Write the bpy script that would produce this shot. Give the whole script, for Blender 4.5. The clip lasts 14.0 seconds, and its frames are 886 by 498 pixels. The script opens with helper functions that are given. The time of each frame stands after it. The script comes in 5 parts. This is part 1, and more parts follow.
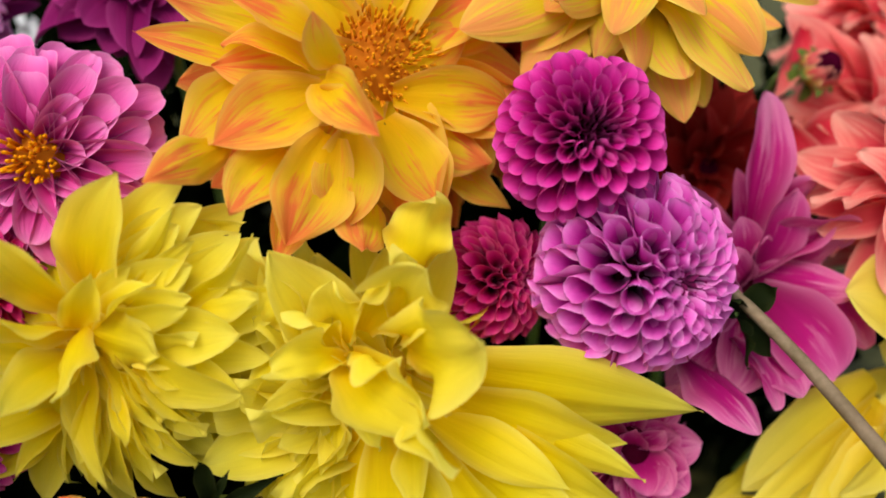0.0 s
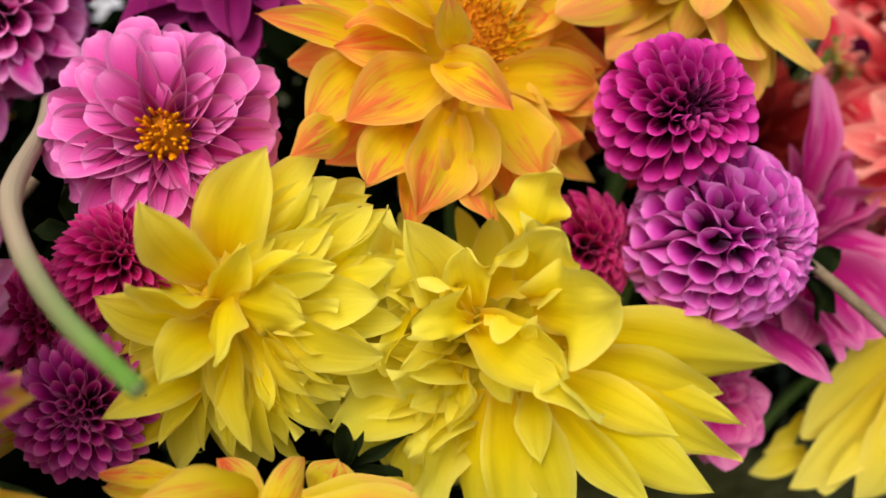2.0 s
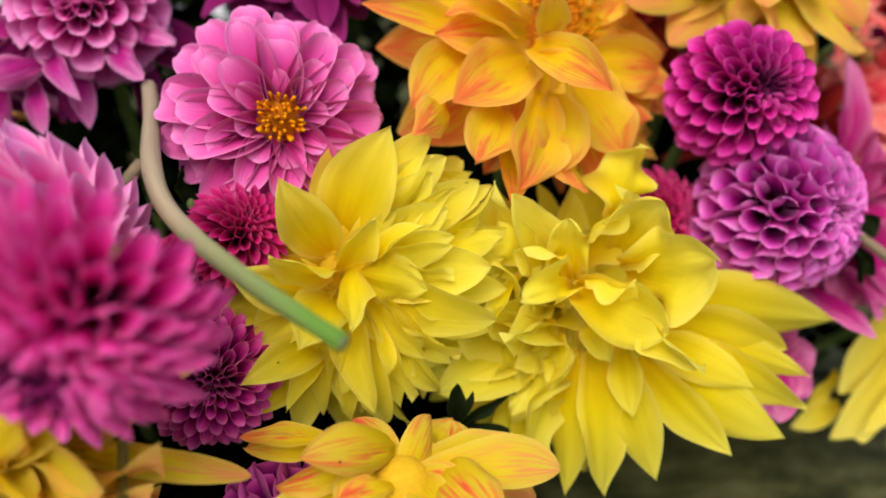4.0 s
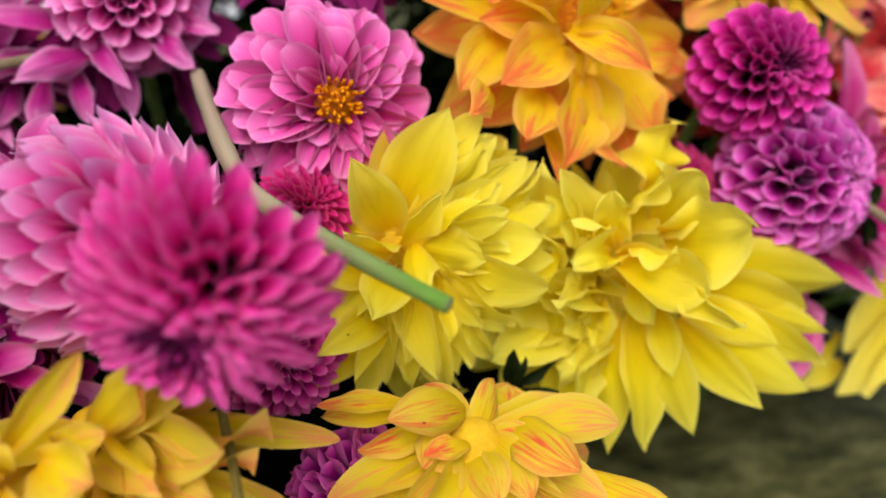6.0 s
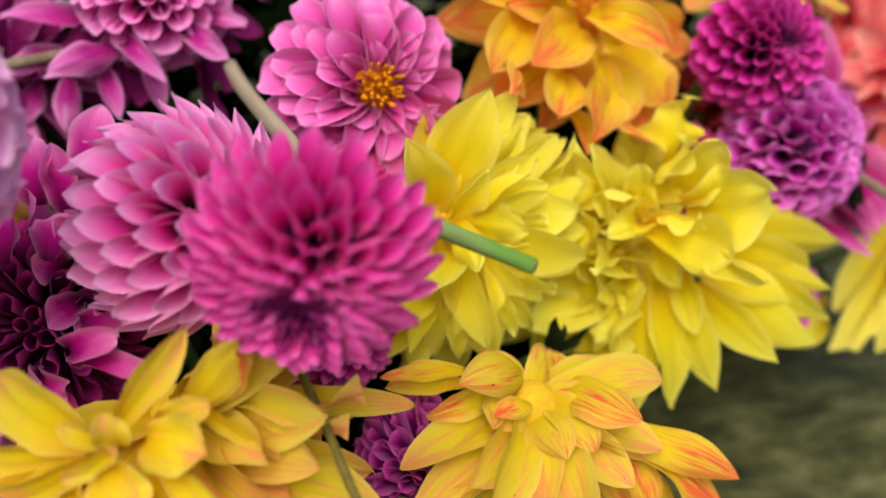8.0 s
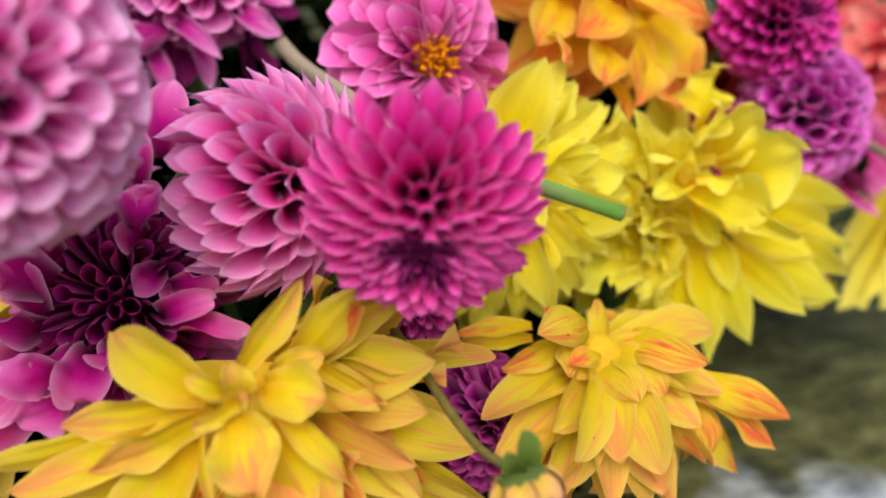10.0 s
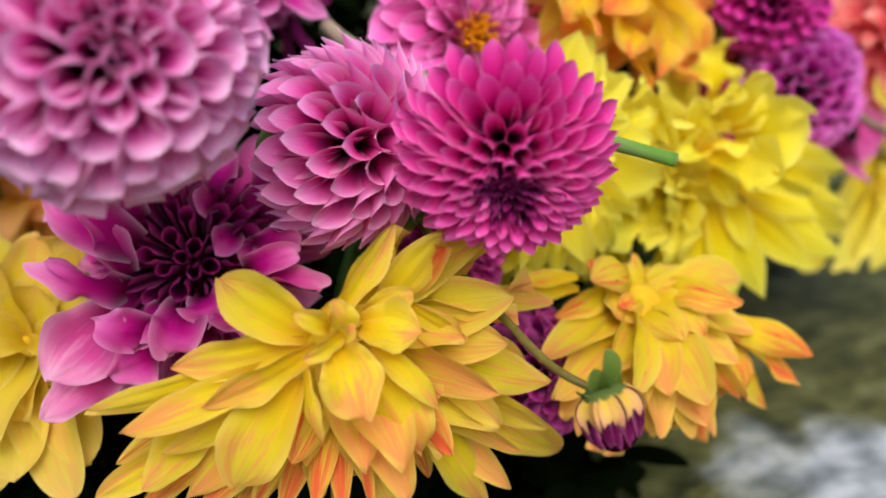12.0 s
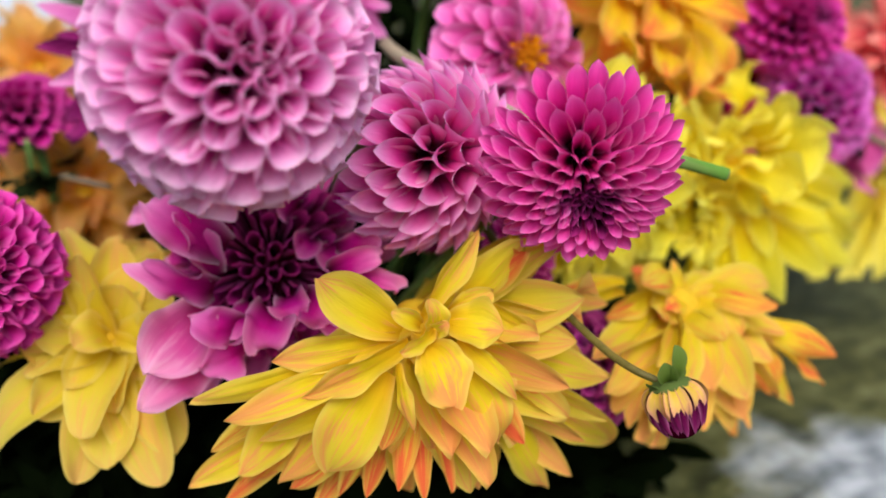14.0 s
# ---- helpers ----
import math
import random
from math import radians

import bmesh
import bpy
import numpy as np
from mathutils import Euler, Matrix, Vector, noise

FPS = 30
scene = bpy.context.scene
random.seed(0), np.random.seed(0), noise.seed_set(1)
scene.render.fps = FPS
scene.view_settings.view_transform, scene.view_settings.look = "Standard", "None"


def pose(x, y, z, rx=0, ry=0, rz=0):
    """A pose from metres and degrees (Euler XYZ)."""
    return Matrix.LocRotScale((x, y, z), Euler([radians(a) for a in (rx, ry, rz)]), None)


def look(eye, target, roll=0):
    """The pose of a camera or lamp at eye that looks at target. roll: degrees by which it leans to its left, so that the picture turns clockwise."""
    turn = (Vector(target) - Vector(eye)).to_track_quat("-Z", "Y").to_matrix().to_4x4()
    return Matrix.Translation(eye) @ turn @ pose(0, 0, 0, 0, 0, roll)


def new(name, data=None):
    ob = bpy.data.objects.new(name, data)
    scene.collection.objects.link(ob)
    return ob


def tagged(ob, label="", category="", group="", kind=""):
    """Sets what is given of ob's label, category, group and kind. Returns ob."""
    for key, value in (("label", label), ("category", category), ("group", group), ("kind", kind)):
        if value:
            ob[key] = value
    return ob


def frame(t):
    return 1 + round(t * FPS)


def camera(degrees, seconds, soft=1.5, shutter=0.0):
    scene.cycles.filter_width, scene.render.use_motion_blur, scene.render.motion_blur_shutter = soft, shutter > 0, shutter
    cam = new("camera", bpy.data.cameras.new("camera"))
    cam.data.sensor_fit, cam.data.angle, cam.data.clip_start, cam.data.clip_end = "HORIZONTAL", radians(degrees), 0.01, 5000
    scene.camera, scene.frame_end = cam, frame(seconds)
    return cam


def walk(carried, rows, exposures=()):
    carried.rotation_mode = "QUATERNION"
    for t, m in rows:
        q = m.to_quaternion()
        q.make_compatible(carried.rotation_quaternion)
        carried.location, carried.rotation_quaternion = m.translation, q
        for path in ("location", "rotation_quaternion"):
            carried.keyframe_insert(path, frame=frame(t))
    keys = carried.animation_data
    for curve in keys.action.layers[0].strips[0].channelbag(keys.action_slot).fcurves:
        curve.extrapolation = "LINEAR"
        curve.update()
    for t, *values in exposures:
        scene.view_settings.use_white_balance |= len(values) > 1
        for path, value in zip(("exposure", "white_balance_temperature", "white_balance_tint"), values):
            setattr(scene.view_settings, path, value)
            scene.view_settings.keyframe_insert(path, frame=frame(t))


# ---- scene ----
cam = camera(53.7, 14.0, soft=1.7)
PATH = [
    (0, (0.03404, 0.04436, 0.64679), (0.02113, 0.96776, 0.26316), -0.89),
    (0.5, (0.02041, 0.04185, 0.6476), (0.02406, 0.96186, 0.25572), -0.67),
    (1, (0.00125, 0.03629, 0.64597), (0.03498, 0.95718, 0.2576), -0.25),
    (1.5, (-0.01553, 0.03123, 0.64548), (0.04073, 0.95149, 0.25824), -0.06),
    (2, (-0.033, 0.02542, 0.64459), (0.04528, 0.94549, 0.26074), 0.13),
    (2.5, (-0.04867, 0.02095, 0.64467), (0.04932, 0.93905, 0.26063), 0.36),
    (3, (-0.0653, 0.01631, 0.64469), (0.0522, 0.93182, 0.25994), 0.47),
    (3.5, (-0.08008, 0.01223, 0.64503), (0.05355, 0.92472, 0.25836), 0.57),
    (6, (-0.13469, -0.00173, 0.6454), (0.07192, 0.89319, 0.24989), 0.44),
    (6.5, (-0.14415, -0.00386, 0.64614), (0.07898, 0.88578, 0.24771), 0.31),
    (7, (-0.15588, -0.00496, 0.64426), (0.08879, 0.88004, 0.24815), 0.12),
    (7.5, (-0.16773, -0.00596, 0.64285), (0.09733, 0.87392, 0.24844), -0.06),
    (8, (-0.181, -0.00682, 0.64234), (0.10372, 0.86679, 0.2477), -0.09),
    (10.5, (-0.23941, -0.01075, 0.63144), (0.11428, 0.83896, 0.24043), -0.54),
    (11, (-0.25049, -0.01347, 0.62933), (0.11574, 0.83131, 0.23916), -0.67),
    (11.5, (-0.26301, -0.01644, 0.62636), (0.11836, 0.82349, 0.24026), -0.69),
    (12, (-0.27606, -0.02125, 0.6237), (0.1165, 0.81739, 0.24611), -0.84),
    (12.5, (-0.28772, -0.02491, 0.62414), (0.11231, 0.81218, 0.25097), -0.71),
    (13, (-0.29924, -0.02534, 0.62793), (0.10928, 0.80645, 0.25212), -0.2),
    (13.5, (-0.30935, -0.02592, 0.62944), (0.10745, 0.80423, 0.25912), 0.08),
    (14, (-0.31933, -0.02685, 0.63205), (0.1042, 0.8007, 0.26357), 0.38),
]
walk(cam, [(t, look(eye, target, roll)) for t, eye, target, roll in PATH], [(0, -0.2, 6700, 10), (4, -0.14, 6600, 10), (8, -0.1, 6400, 9), (14, -0.04, 6150, 7)])
cam.data.dof.use_dof, cam.data.dof.focus_distance, cam.data.dof.aperture_fstop = True, 0.29, 4.6

SKY, SUN = 0.175, 1.25

# ---- light: a bright overcast sky with a broad, weak sun from high behind the camera ----
world = bpy.data.worlds.new("world")
scene.world = world
world.use_nodes = True
sky = world.node_tree.nodes.new("ShaderNodeTexSky")
sky.sky_type, sky.sun_disc = "NISHITA", False
sky.sun_elevation, sky.sun_rotation = radians(58), radians(200)
sky.air_density, sky.dust_density, sky.ozone_density = 1.0, 7.0, 1.0
background = world.node_tree.nodes["Background"]
background.inputs["Strength"].default_value = SKY
world.node_tree.links.new(sky.outputs[0], background.inputs["Color"])
sun = new("sun", bpy.data.lights.new("sun", "SUN"))
sun.data.energy, sun.data.angle, sun.data.color = SUN, radians(35), (1.0, 0.95, 0.88)
sun.matrix_basis = look((-0.35, -0.55, 1.4), (0, 0.3, 0.5))


# ---- materials ----
def nodes_of(name):
    mat = bpy.data.materials.new(name)
    mat.use_nodes = True
    return mat, mat.node_tree.nodes, mat.node_tree.links


def maths(nodes, links, kind, a, b=0.0, clamp=False):
    n = nodes.new("ShaderNodeMath")
    n.operation, n.use_clamp = kind, clamp
    for slot, v in zip(n.inputs, (a, b)):
        if hasattr(v, "links"):
            links.new(v, slot)
        else:
            slot.default_value = v
    return n.outputs[0]


def mixed(nodes, links, fac, a, b, kind="MIX"):
    n = nodes.new("ShaderNodeMix")
    n.data_type, n.blend_type = "RGBA", kind
    for slot, v in zip((n.inputs["Factor"], n.inputs[6], n.inputs[7]), (fac, a, b)):
        if hasattr(v, "links"):
            links.new(v, slot)
        elif isinstance(v, tuple):
            slot.default_value = (*v, 1)
        else:
            slot.default_value = v
    return n.outputs[2]


def noise_at(nodes, links, vector, scale, detail=3.0, rough=0.55):
    n = nodes.new("ShaderNodeTexNoise")
    n.inputs["Scale"].default_value, n.inputs["Detail"].default_value, n.inputs["Roughness"].default_value = scale, detail, rough
    links.new(vector, n.inputs["Vector"])
    return n.outputs["Fac"]


def ramp(nodes, links, fac, stops):
    n = nodes.new("ShaderNodeValToRGB")
    links.new(fac, n.inputs[0])
    while len(n.color_ramp.elements) < len(stops):
        n.color_ramp.elements.new(0.5)
    for e, (at, c) in zip(n.color_ramp.elements, stops):
        e.position, e.color = at, (*c, 1)
    return n.outputs[0]


def petal_material(name, base, mid, tip, edge, streak=None, streaks=0.0, start=0.76, thin=0.3, edges=0.5, gloss=0.04, turn=0.45):
    """Colour runs from the petal's base to its tip, pigment and in dark-based petals throat shade too, with paler
    margins, lengthwise veins and soft blotches.
    """
    mat, nodes, links = nodes_of(name)
    uv = nodes.new("ShaderNodeUVMap")
    sep = nodes.new("ShaderNodeSeparateXYZ")
    links.new(uv.outputs[0], sep.inputs[0])
    u, v = sep.outputs[0], sep.outputs[1]
    info = nodes.new("ShaderNodeObjectInfo")
    rnd = info.outputs["Random"]
    shift = maths(nodes, links, "MULTIPLY", rnd, 37.0)
    across = nodes.new("ShaderNodeCombineXYZ")
    links.new(maths(nodes, links, "MULTIPLY", u, 17.0), across.inputs[0])
    links.new(maths(nodes, links, "MULTIPLY", v, 2.2), across.inputs[1])
    links.new(shift, across.inputs[2])
    veins = noise_at(nodes, links, across.outputs[0], 1.0, 3.0, 0.6)
    broad = nodes.new("ShaderNodeCombineXYZ")
    links.new(maths(nodes, links, "MULTIPLY", u, 3.5), broad.inputs[0])
    links.new(maths(nodes, links, "MULTIPLY", v, 2.5), broad.inputs[1])
    links.new(shift, broad.inputs[2])
    blotch = noise_at(nodes, links, broad.outputs[0], 1.0, 2.0)
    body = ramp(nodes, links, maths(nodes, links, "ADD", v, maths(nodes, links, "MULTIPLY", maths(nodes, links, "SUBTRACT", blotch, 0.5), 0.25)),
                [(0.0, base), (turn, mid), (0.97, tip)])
    off = maths(nodes, links, "ABSOLUTE", maths(nodes, links, "SUBTRACT", maths(nodes, links, "MULTIPLY", u, 2.0), 1.0))
    rim = maths(nodes, links, "POWER", maths(nodes, links, "MAXIMUM", off, maths(nodes, links, "POWER", v, 3.0)), 4.0)
    colour = mixed(nodes, links, maths(nodes, links, "MULTIPLY", rim, edges, True), body, edge)
    if streak:
        own = maths(nodes, links, "ADD", maths(nodes, links, "MULTIPLY", rnd, 0.5), 0.3)
        rise = maths(nodes, links, "MULTIPLY", maths(nodes, links, "POWER", v, 1.6), own)
        grain = maths(nodes, links, "MULTIPLY", maths(nodes, links, "SUBTRACT", veins, 0.5), 0.9)
        flush = maths(nodes, links, "SUBTRACT", maths(nodes, links, "ADD", maths(nodes, links, "ADD", blotch, maths(nodes, links, "MULTIPLY", grain, 1.6)), rise), start)
        flush = maths(nodes, links, "MULTIPLY", flush, 2.8, True)
        flush = maths(nodes, links, "MULTIPLY", flush, maths(nodes, links, "SUBTRACT", 1.0, maths(nodes, links, "MULTIPLY", maths(nodes, links, "POWER", off, 2.5), 0.8)))
        colour = mixed(nodes, links, maths(nodes, links, "MULTIPLY", flush, streaks, True), colour, streak)
    tone = maths(nodes, links, "ADD", maths(nodes, links, "ADD", maths(nodes, links, "MULTIPLY", veins, 0.13), maths(nodes, links, "MULTIPLY", rnd, 0.12)), 0.835)
    grey = nodes.new("ShaderNodeCombineColor")
    for slot in grey.inputs:
        links.new(tone, slot)
    colour = mixed(nodes, links, 1.0, colour, grey.outputs[0], "MULTIPLY")
    spread = nodes.new("ShaderNodeCombineXYZ")
    links.new(maths(nodes, links, "MULTIPLY", u, 4.0), spread.inputs[0])
    links.new(maths(nodes, links, "MULTIPLY", v, 7.0), spread.inputs[1])
    links.new(shift, spread.inputs[2])
    cell = nodes.new("ShaderNodeTexVoronoi")
    cell.inputs["Scale"].default_value = 1.0
    links.new(spread.outputs[0], cell.inputs["Vector"])
    split = nodes.new("ShaderNodeSeparateColor")
    links.new(cell.outputs["Color"], split.inputs[0])
    rare = maths(nodes, links, "GREATER_THAN", split.outputs[0], 0.955)
    speck = maths(nodes, links, "MULTIPLY", rare, maths(nodes, links, "LESS_THAN", cell.outputs["Distance"], 0.1))
    colour = mixed(nodes, links, maths(nodes, links, "MULTIPLY", speck, 0.75), colour, (0.06, 0.03, 0.01))
    bsdf = nodes["Principled BSDF"]
    links.new(colour, bsdf.inputs["Base Color"])
    bsdf.inputs["Roughness"].default_value = 0.6
    bsdf.inputs["Specular IOR Level"].default_value = gloss
    bump = nodes.new("ShaderNodeBump")
    bump.inputs["Strength"].default_value, bump.inputs["Distance"].default_value = 0.5, 0.001
    links.new(veins, bump.inputs["Height"])
    links.new(bump.outputs[0], bsdf.inputs["Normal"])
    glow = nodes.new("ShaderNodeBsdfTranslucent")
    links.new(colour, glow.inputs["Color"])
    mix = nodes.new("ShaderNodeMixShader")
    mix.inputs[0].default_value = thin
    links.new(bsdf.outputs[0], mix.inputs[1])
    links.new(glow.outputs[0], mix.inputs[2])
    links.new(mix.outputs[0], nodes["Material Output"].inputs["Surface"])
    return mat


def plain_material(name, a, b, scale, rough=0.6, bump=0.3, spec=0.3):
    """Two tones mottled at two scales, with fine relief."""
    mat, nodes, links = nodes_of(name)
    co = nodes.new("ShaderNodeTexCoord")
    big = noise_at(nodes, links, co.outputs["Object"], scale, 4.0)
    small = noise_at(nodes, links, co.outputs["Object"], scale * 7, 4.0)
    both = maths(nodes, links, "ADD", maths(nodes, links, "MULTIPLY", big, 0.6), maths(nodes, links, "MULTIPLY", small, 0.4))
    bsdf = nodes["Principled BSDF"]
    links.new(ramp(nodes, links, both, [(0.35, a), (0.65, b)]), bsdf.inputs["Base Color"])
    bsdf.inputs["Roughness"].default_value, bsdf.inputs["Specular IOR Level"].default_value = rough, spec
    bm = nodes.new("ShaderNodeBump")
    bm.inputs["Strength"].default_value, bm.inputs["Distance"].default_value = bump, 0.001
    links.new(small, bm.inputs["Height"])
    links.new(bm.outputs[0], bsdf.inputs["Normal"])
    return mat


YELLOW = petal_material("yellow_petal", (0.9, 0.62, 0.005), (0.94, 0.79, 0.01), (0.96, 0.9, 0.09), (0.97, 0.93, 0.3), thin=0.47, edges=0.45, turn=0.4)
PALE_YELLOW = petal_material("pale_yellow_petal", (0.8, 0.58, 0.02), (0.92, 0.77, 0.05), (0.94, 0.84, 0.14), (0.95, 0.88, 0.3), thin=0.4, edges=0.4)
ORANGE = petal_material("orange_yellow_petal", (0.88, 0.52, 0.005), (0.92, 0.68, 0.016), (0.92, 0.6, 0.08), (0.95, 0.62, 0.22), (0.92, 0.22, 0.07), 0.95, start=0.69, thin=0.45, edges=0.5)
# pinks, purples and coral: dark bases paint throat shade over deeper base pigment
WINE = petal_material("wine_petal", (0.04, 0.001, 0.02), (0.42, 0.004, 0.2), (0.75, 0.05, 0.42), (0.9, 0.38, 0.68), thin=0.22, edges=0.65, turn=0.55)
VIOLET = petal_material("violet_petal", (0.02, 0.0005, 0.012), (0.22, 0.003, 0.14), (0.6, 0.03, 0.38), (0.85, 0.2, 0.6), thin=0.15, edges=0.7, turn=0.66)
AMBER = petal_material("yellow_petal_with_orange_flush", (0.8, 0.46, 0.004), (0.83, 0.67, 0.013), (0.84, 0.68, 0.065), (0.88, 0.7, 0.24), (0.88, 0.33, 0.12), 0.85, start=0.69, thin=0.36, edges=0.42)
PEACH = petal_material("peach_yellow_petal", (0.76, 0.5, 0.01), (0.82, 0.66, 0.03), (0.85, 0.7, 0.1), (0.9, 0.76, 0.28), (0.88, 0.4, 0.14), 0.55, thin=0.4, edges=0.45)
FLAME = petal_material("yellow_petal_streaked_red", (0.78, 0.53, 0.005), (0.84, 0.66, 0.016), (0.85, 0.66, 0.08), (0.88, 0.66, 0.22), (0.86, 0.15, 0.055), 1.0, start=0.65, thin=0.34, edges=0.4)
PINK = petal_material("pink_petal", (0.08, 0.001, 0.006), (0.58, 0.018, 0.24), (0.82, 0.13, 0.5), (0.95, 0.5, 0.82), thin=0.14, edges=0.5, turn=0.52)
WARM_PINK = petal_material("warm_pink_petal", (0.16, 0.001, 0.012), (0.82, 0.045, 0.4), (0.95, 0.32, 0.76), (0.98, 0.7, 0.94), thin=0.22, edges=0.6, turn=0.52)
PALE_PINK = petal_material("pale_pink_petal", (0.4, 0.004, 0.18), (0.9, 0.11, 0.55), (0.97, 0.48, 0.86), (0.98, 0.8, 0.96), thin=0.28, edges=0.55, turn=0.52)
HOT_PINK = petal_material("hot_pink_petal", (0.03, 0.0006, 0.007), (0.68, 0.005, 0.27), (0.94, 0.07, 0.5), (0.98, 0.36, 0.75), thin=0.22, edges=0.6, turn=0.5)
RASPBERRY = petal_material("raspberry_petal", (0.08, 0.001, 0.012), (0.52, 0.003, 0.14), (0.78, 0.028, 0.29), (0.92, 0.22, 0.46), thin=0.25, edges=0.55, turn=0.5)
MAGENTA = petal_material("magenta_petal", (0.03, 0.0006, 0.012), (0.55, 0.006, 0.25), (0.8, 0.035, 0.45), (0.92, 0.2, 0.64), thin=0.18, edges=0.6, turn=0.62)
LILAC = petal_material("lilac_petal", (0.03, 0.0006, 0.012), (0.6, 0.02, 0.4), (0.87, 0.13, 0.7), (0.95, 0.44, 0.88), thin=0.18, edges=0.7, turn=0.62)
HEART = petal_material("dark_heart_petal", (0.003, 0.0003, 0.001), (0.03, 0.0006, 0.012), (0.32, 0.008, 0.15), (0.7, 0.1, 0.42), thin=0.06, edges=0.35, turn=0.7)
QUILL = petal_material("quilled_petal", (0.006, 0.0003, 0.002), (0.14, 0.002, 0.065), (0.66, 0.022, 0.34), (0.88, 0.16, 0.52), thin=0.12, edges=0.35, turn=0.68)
APRICOT = petal_material("apricot_petal", (0.85, 0.36, 0.02), (0.93, 0.52, 0.06), (0.95, 0.6, 0.17), (0.96, 0.7, 0.34), (0.94, 0.36, 0.16), 0.6, thin=0.5, edges=0.5)
CORAL = petal_material("coral_petal", (0.5, 0.01, 0.03), (0.82, 0.055, 0.1), (0.92, 0.22, 0.2), (0.95, 0.55, 0.46), (0.95, 0.62, 0.5), 0.45, thin=0.3, edges=0.55)
ROSE = petal_material("rose_petal", (0.22, 0.002, 0.07), (0.5, 0.012, 0.21), (0.72, 0.1, 0.4), (0.88, 0.36, 0.62), (0.88, 0.45, 0.66), 0.4, thin=0.3, edges=0.5, turn=0.62)
ORCHID = petal_material("orchid_petal", (0.1, 0.001, 0.03), (0.66, 0.01, 0.32), (0.93, 0.2, 0.62), (0.97, 0.62, 0.87), thin=0.32, edges=0.5, turn=0.5)
PALE_ORCHID = petal_material("pale_orchid_petal", (0.3, 0.004, 0.1), (0.8, 0.09, 0.42), (0.93, 0.36, 0.68), (0.97, 0.7, 0.88), (0.95, 0.62, 0.82), 0.4, thin=0.38, edges=0.5, turn=0.5)
LILAC_PINK = petal_material("lilac_pink_petal", (0.2, 0.002, 0.08), (0.55, 0.025, 0.3), (0.82, 0.22, 0.6), (0.94, 0.58, 0.86), (0.86, 0.45, 0.72), 0.4, thin=0.3, edges=0.55)
LILAC_BALL = petal_material("lilac_pink_ball_petal", (0.16, 0.001, 0.05), (0.8, 0.06, 0.45), (0.94, 0.3, 0.72), (0.97, 0.6, 0.88), thin=0.24, edges=0.55, turn=0.5)
# purple-magenta of the petals, darkened further for the shade they lie in
SHADED_MAGENTA = petal_material("shaded_magenta_petal", (0.04, 0.0006, 0.015), (0.14, 0.002, 0.065), (0.26, 0.014, 0.14), (0.45, 0.07, 0.28), thin=0.2, edges=0.4)
# dark red stands in for shaded hollows among the coral and orange blooms
HOLLOW_RED = petal_material("shaded_hollow_red_petal", (0.1, 0.003, 0.003), (0.26, 0.009, 0.01), (0.38, 0.03, 0.025), (0.5, 0.09, 0.06), thin=0.2, edges=0.3)
DISC = petal_material("disc_floret", (0.4, 0.07, 0.003), (0.82, 0.24, 0.004), (0.9, 0.4, 0.008), (0.9, 0.42, 0.02), thin=0.1, edges=0.2)
RUST = petal_material("rust_floret", (0.55, 0.13, 0.003), (0.8, 0.3, 0.008), (0.88, 0.42, 0.015), (0.9, 0.46, 0.04), thin=0.1, edges=0.2)
BUD_CREAM = petal_material("bud_petal", (0.72, 0.5, 0.03), (0.85, 0.56, 0.12), (0.8, 0.38, 0.26), (0.72, 0.2, 0.34), (0.82, 0.34, 0.26), 0.8, thin=0.15, edges=0.5)
BUD_CAP = petal_material("bud_quill", (0.01, 0.0005, 0.004), (0.05, 0.001, 0.02), (0.26, 0.012, 0.13), (0.65, 0.22, 0.45), thin=0.1, edges=0.6)
# leaf colour cut to near-black so gaps in the heap read as shade
SHADE_LEAF = petal_material("leaf", (0.003, 0.005, 0.0015), (0.003, 0.006, 0.0015), (0.004, 0.007, 0.002), (0.006, 0.009, 0.004), thin=0.03, edges=0.2, gloss=0.0)
FRESH_LEAF = petal_material("fresh_leaf", (0.004, 0.007, 0.002), (0.007, 0.013, 0.003), (0.012, 0.02, 0.005), (0.05, 0.065, 0.02), thin=0.08, edges=0.3)
CALYX = petal_material("sepal", (0.07, 0.12, 0.015), (0.12, 0.2, 0.03), (0.16, 0.25, 0.05), (0.26, 0.34, 0.12), thin=0.2, edges=0.3)
FADED_STEM = petal_material("fading_stem", (0.34, 0.27, 0.2), (0.4, 0.34, 0.23), (0.14, 0.3, 0.05), (0.14, 0.3, 0.05), thin=0.03, edges=0.0, turn=0.62)
GREEN_STEM = plain_material("green_stem", (0.1, 0.2, 0.04), (0.18, 0.3, 0.08), 60, 0.45)
OLIVE_STEM = plain_material("olive_stem", (0.1, 0.085, 0.016), (0.2, 0.16, 0.035), 60, 0.5)
BROWN_STEM = plain_material("brown_stem", (0.14, 0.11, 0.06), (0.26, 0.2, 0.13), 60, 0.6)
PITH = plain_material("stem_pith", (0.12, 0.2, 0.05), (0.35, 0.4, 0.18), 300, 0.7)
# near-black core colour stands in for the shade between petals
SHADED_CORE = plain_material("shaded_flower_core", (0.03, 0.001, 0.008), (0.06, 0.002, 0.018), 80, 0.9, spec=0.0)
YELLOW_CORE = plain_material("yellow_flower_core", (0.6, 0.36, 0.008), (0.75, 0.5, 0.015), 80, 0.8)


GROUND = 0.34

# ---- petal shapes ----
SHEETS = {}


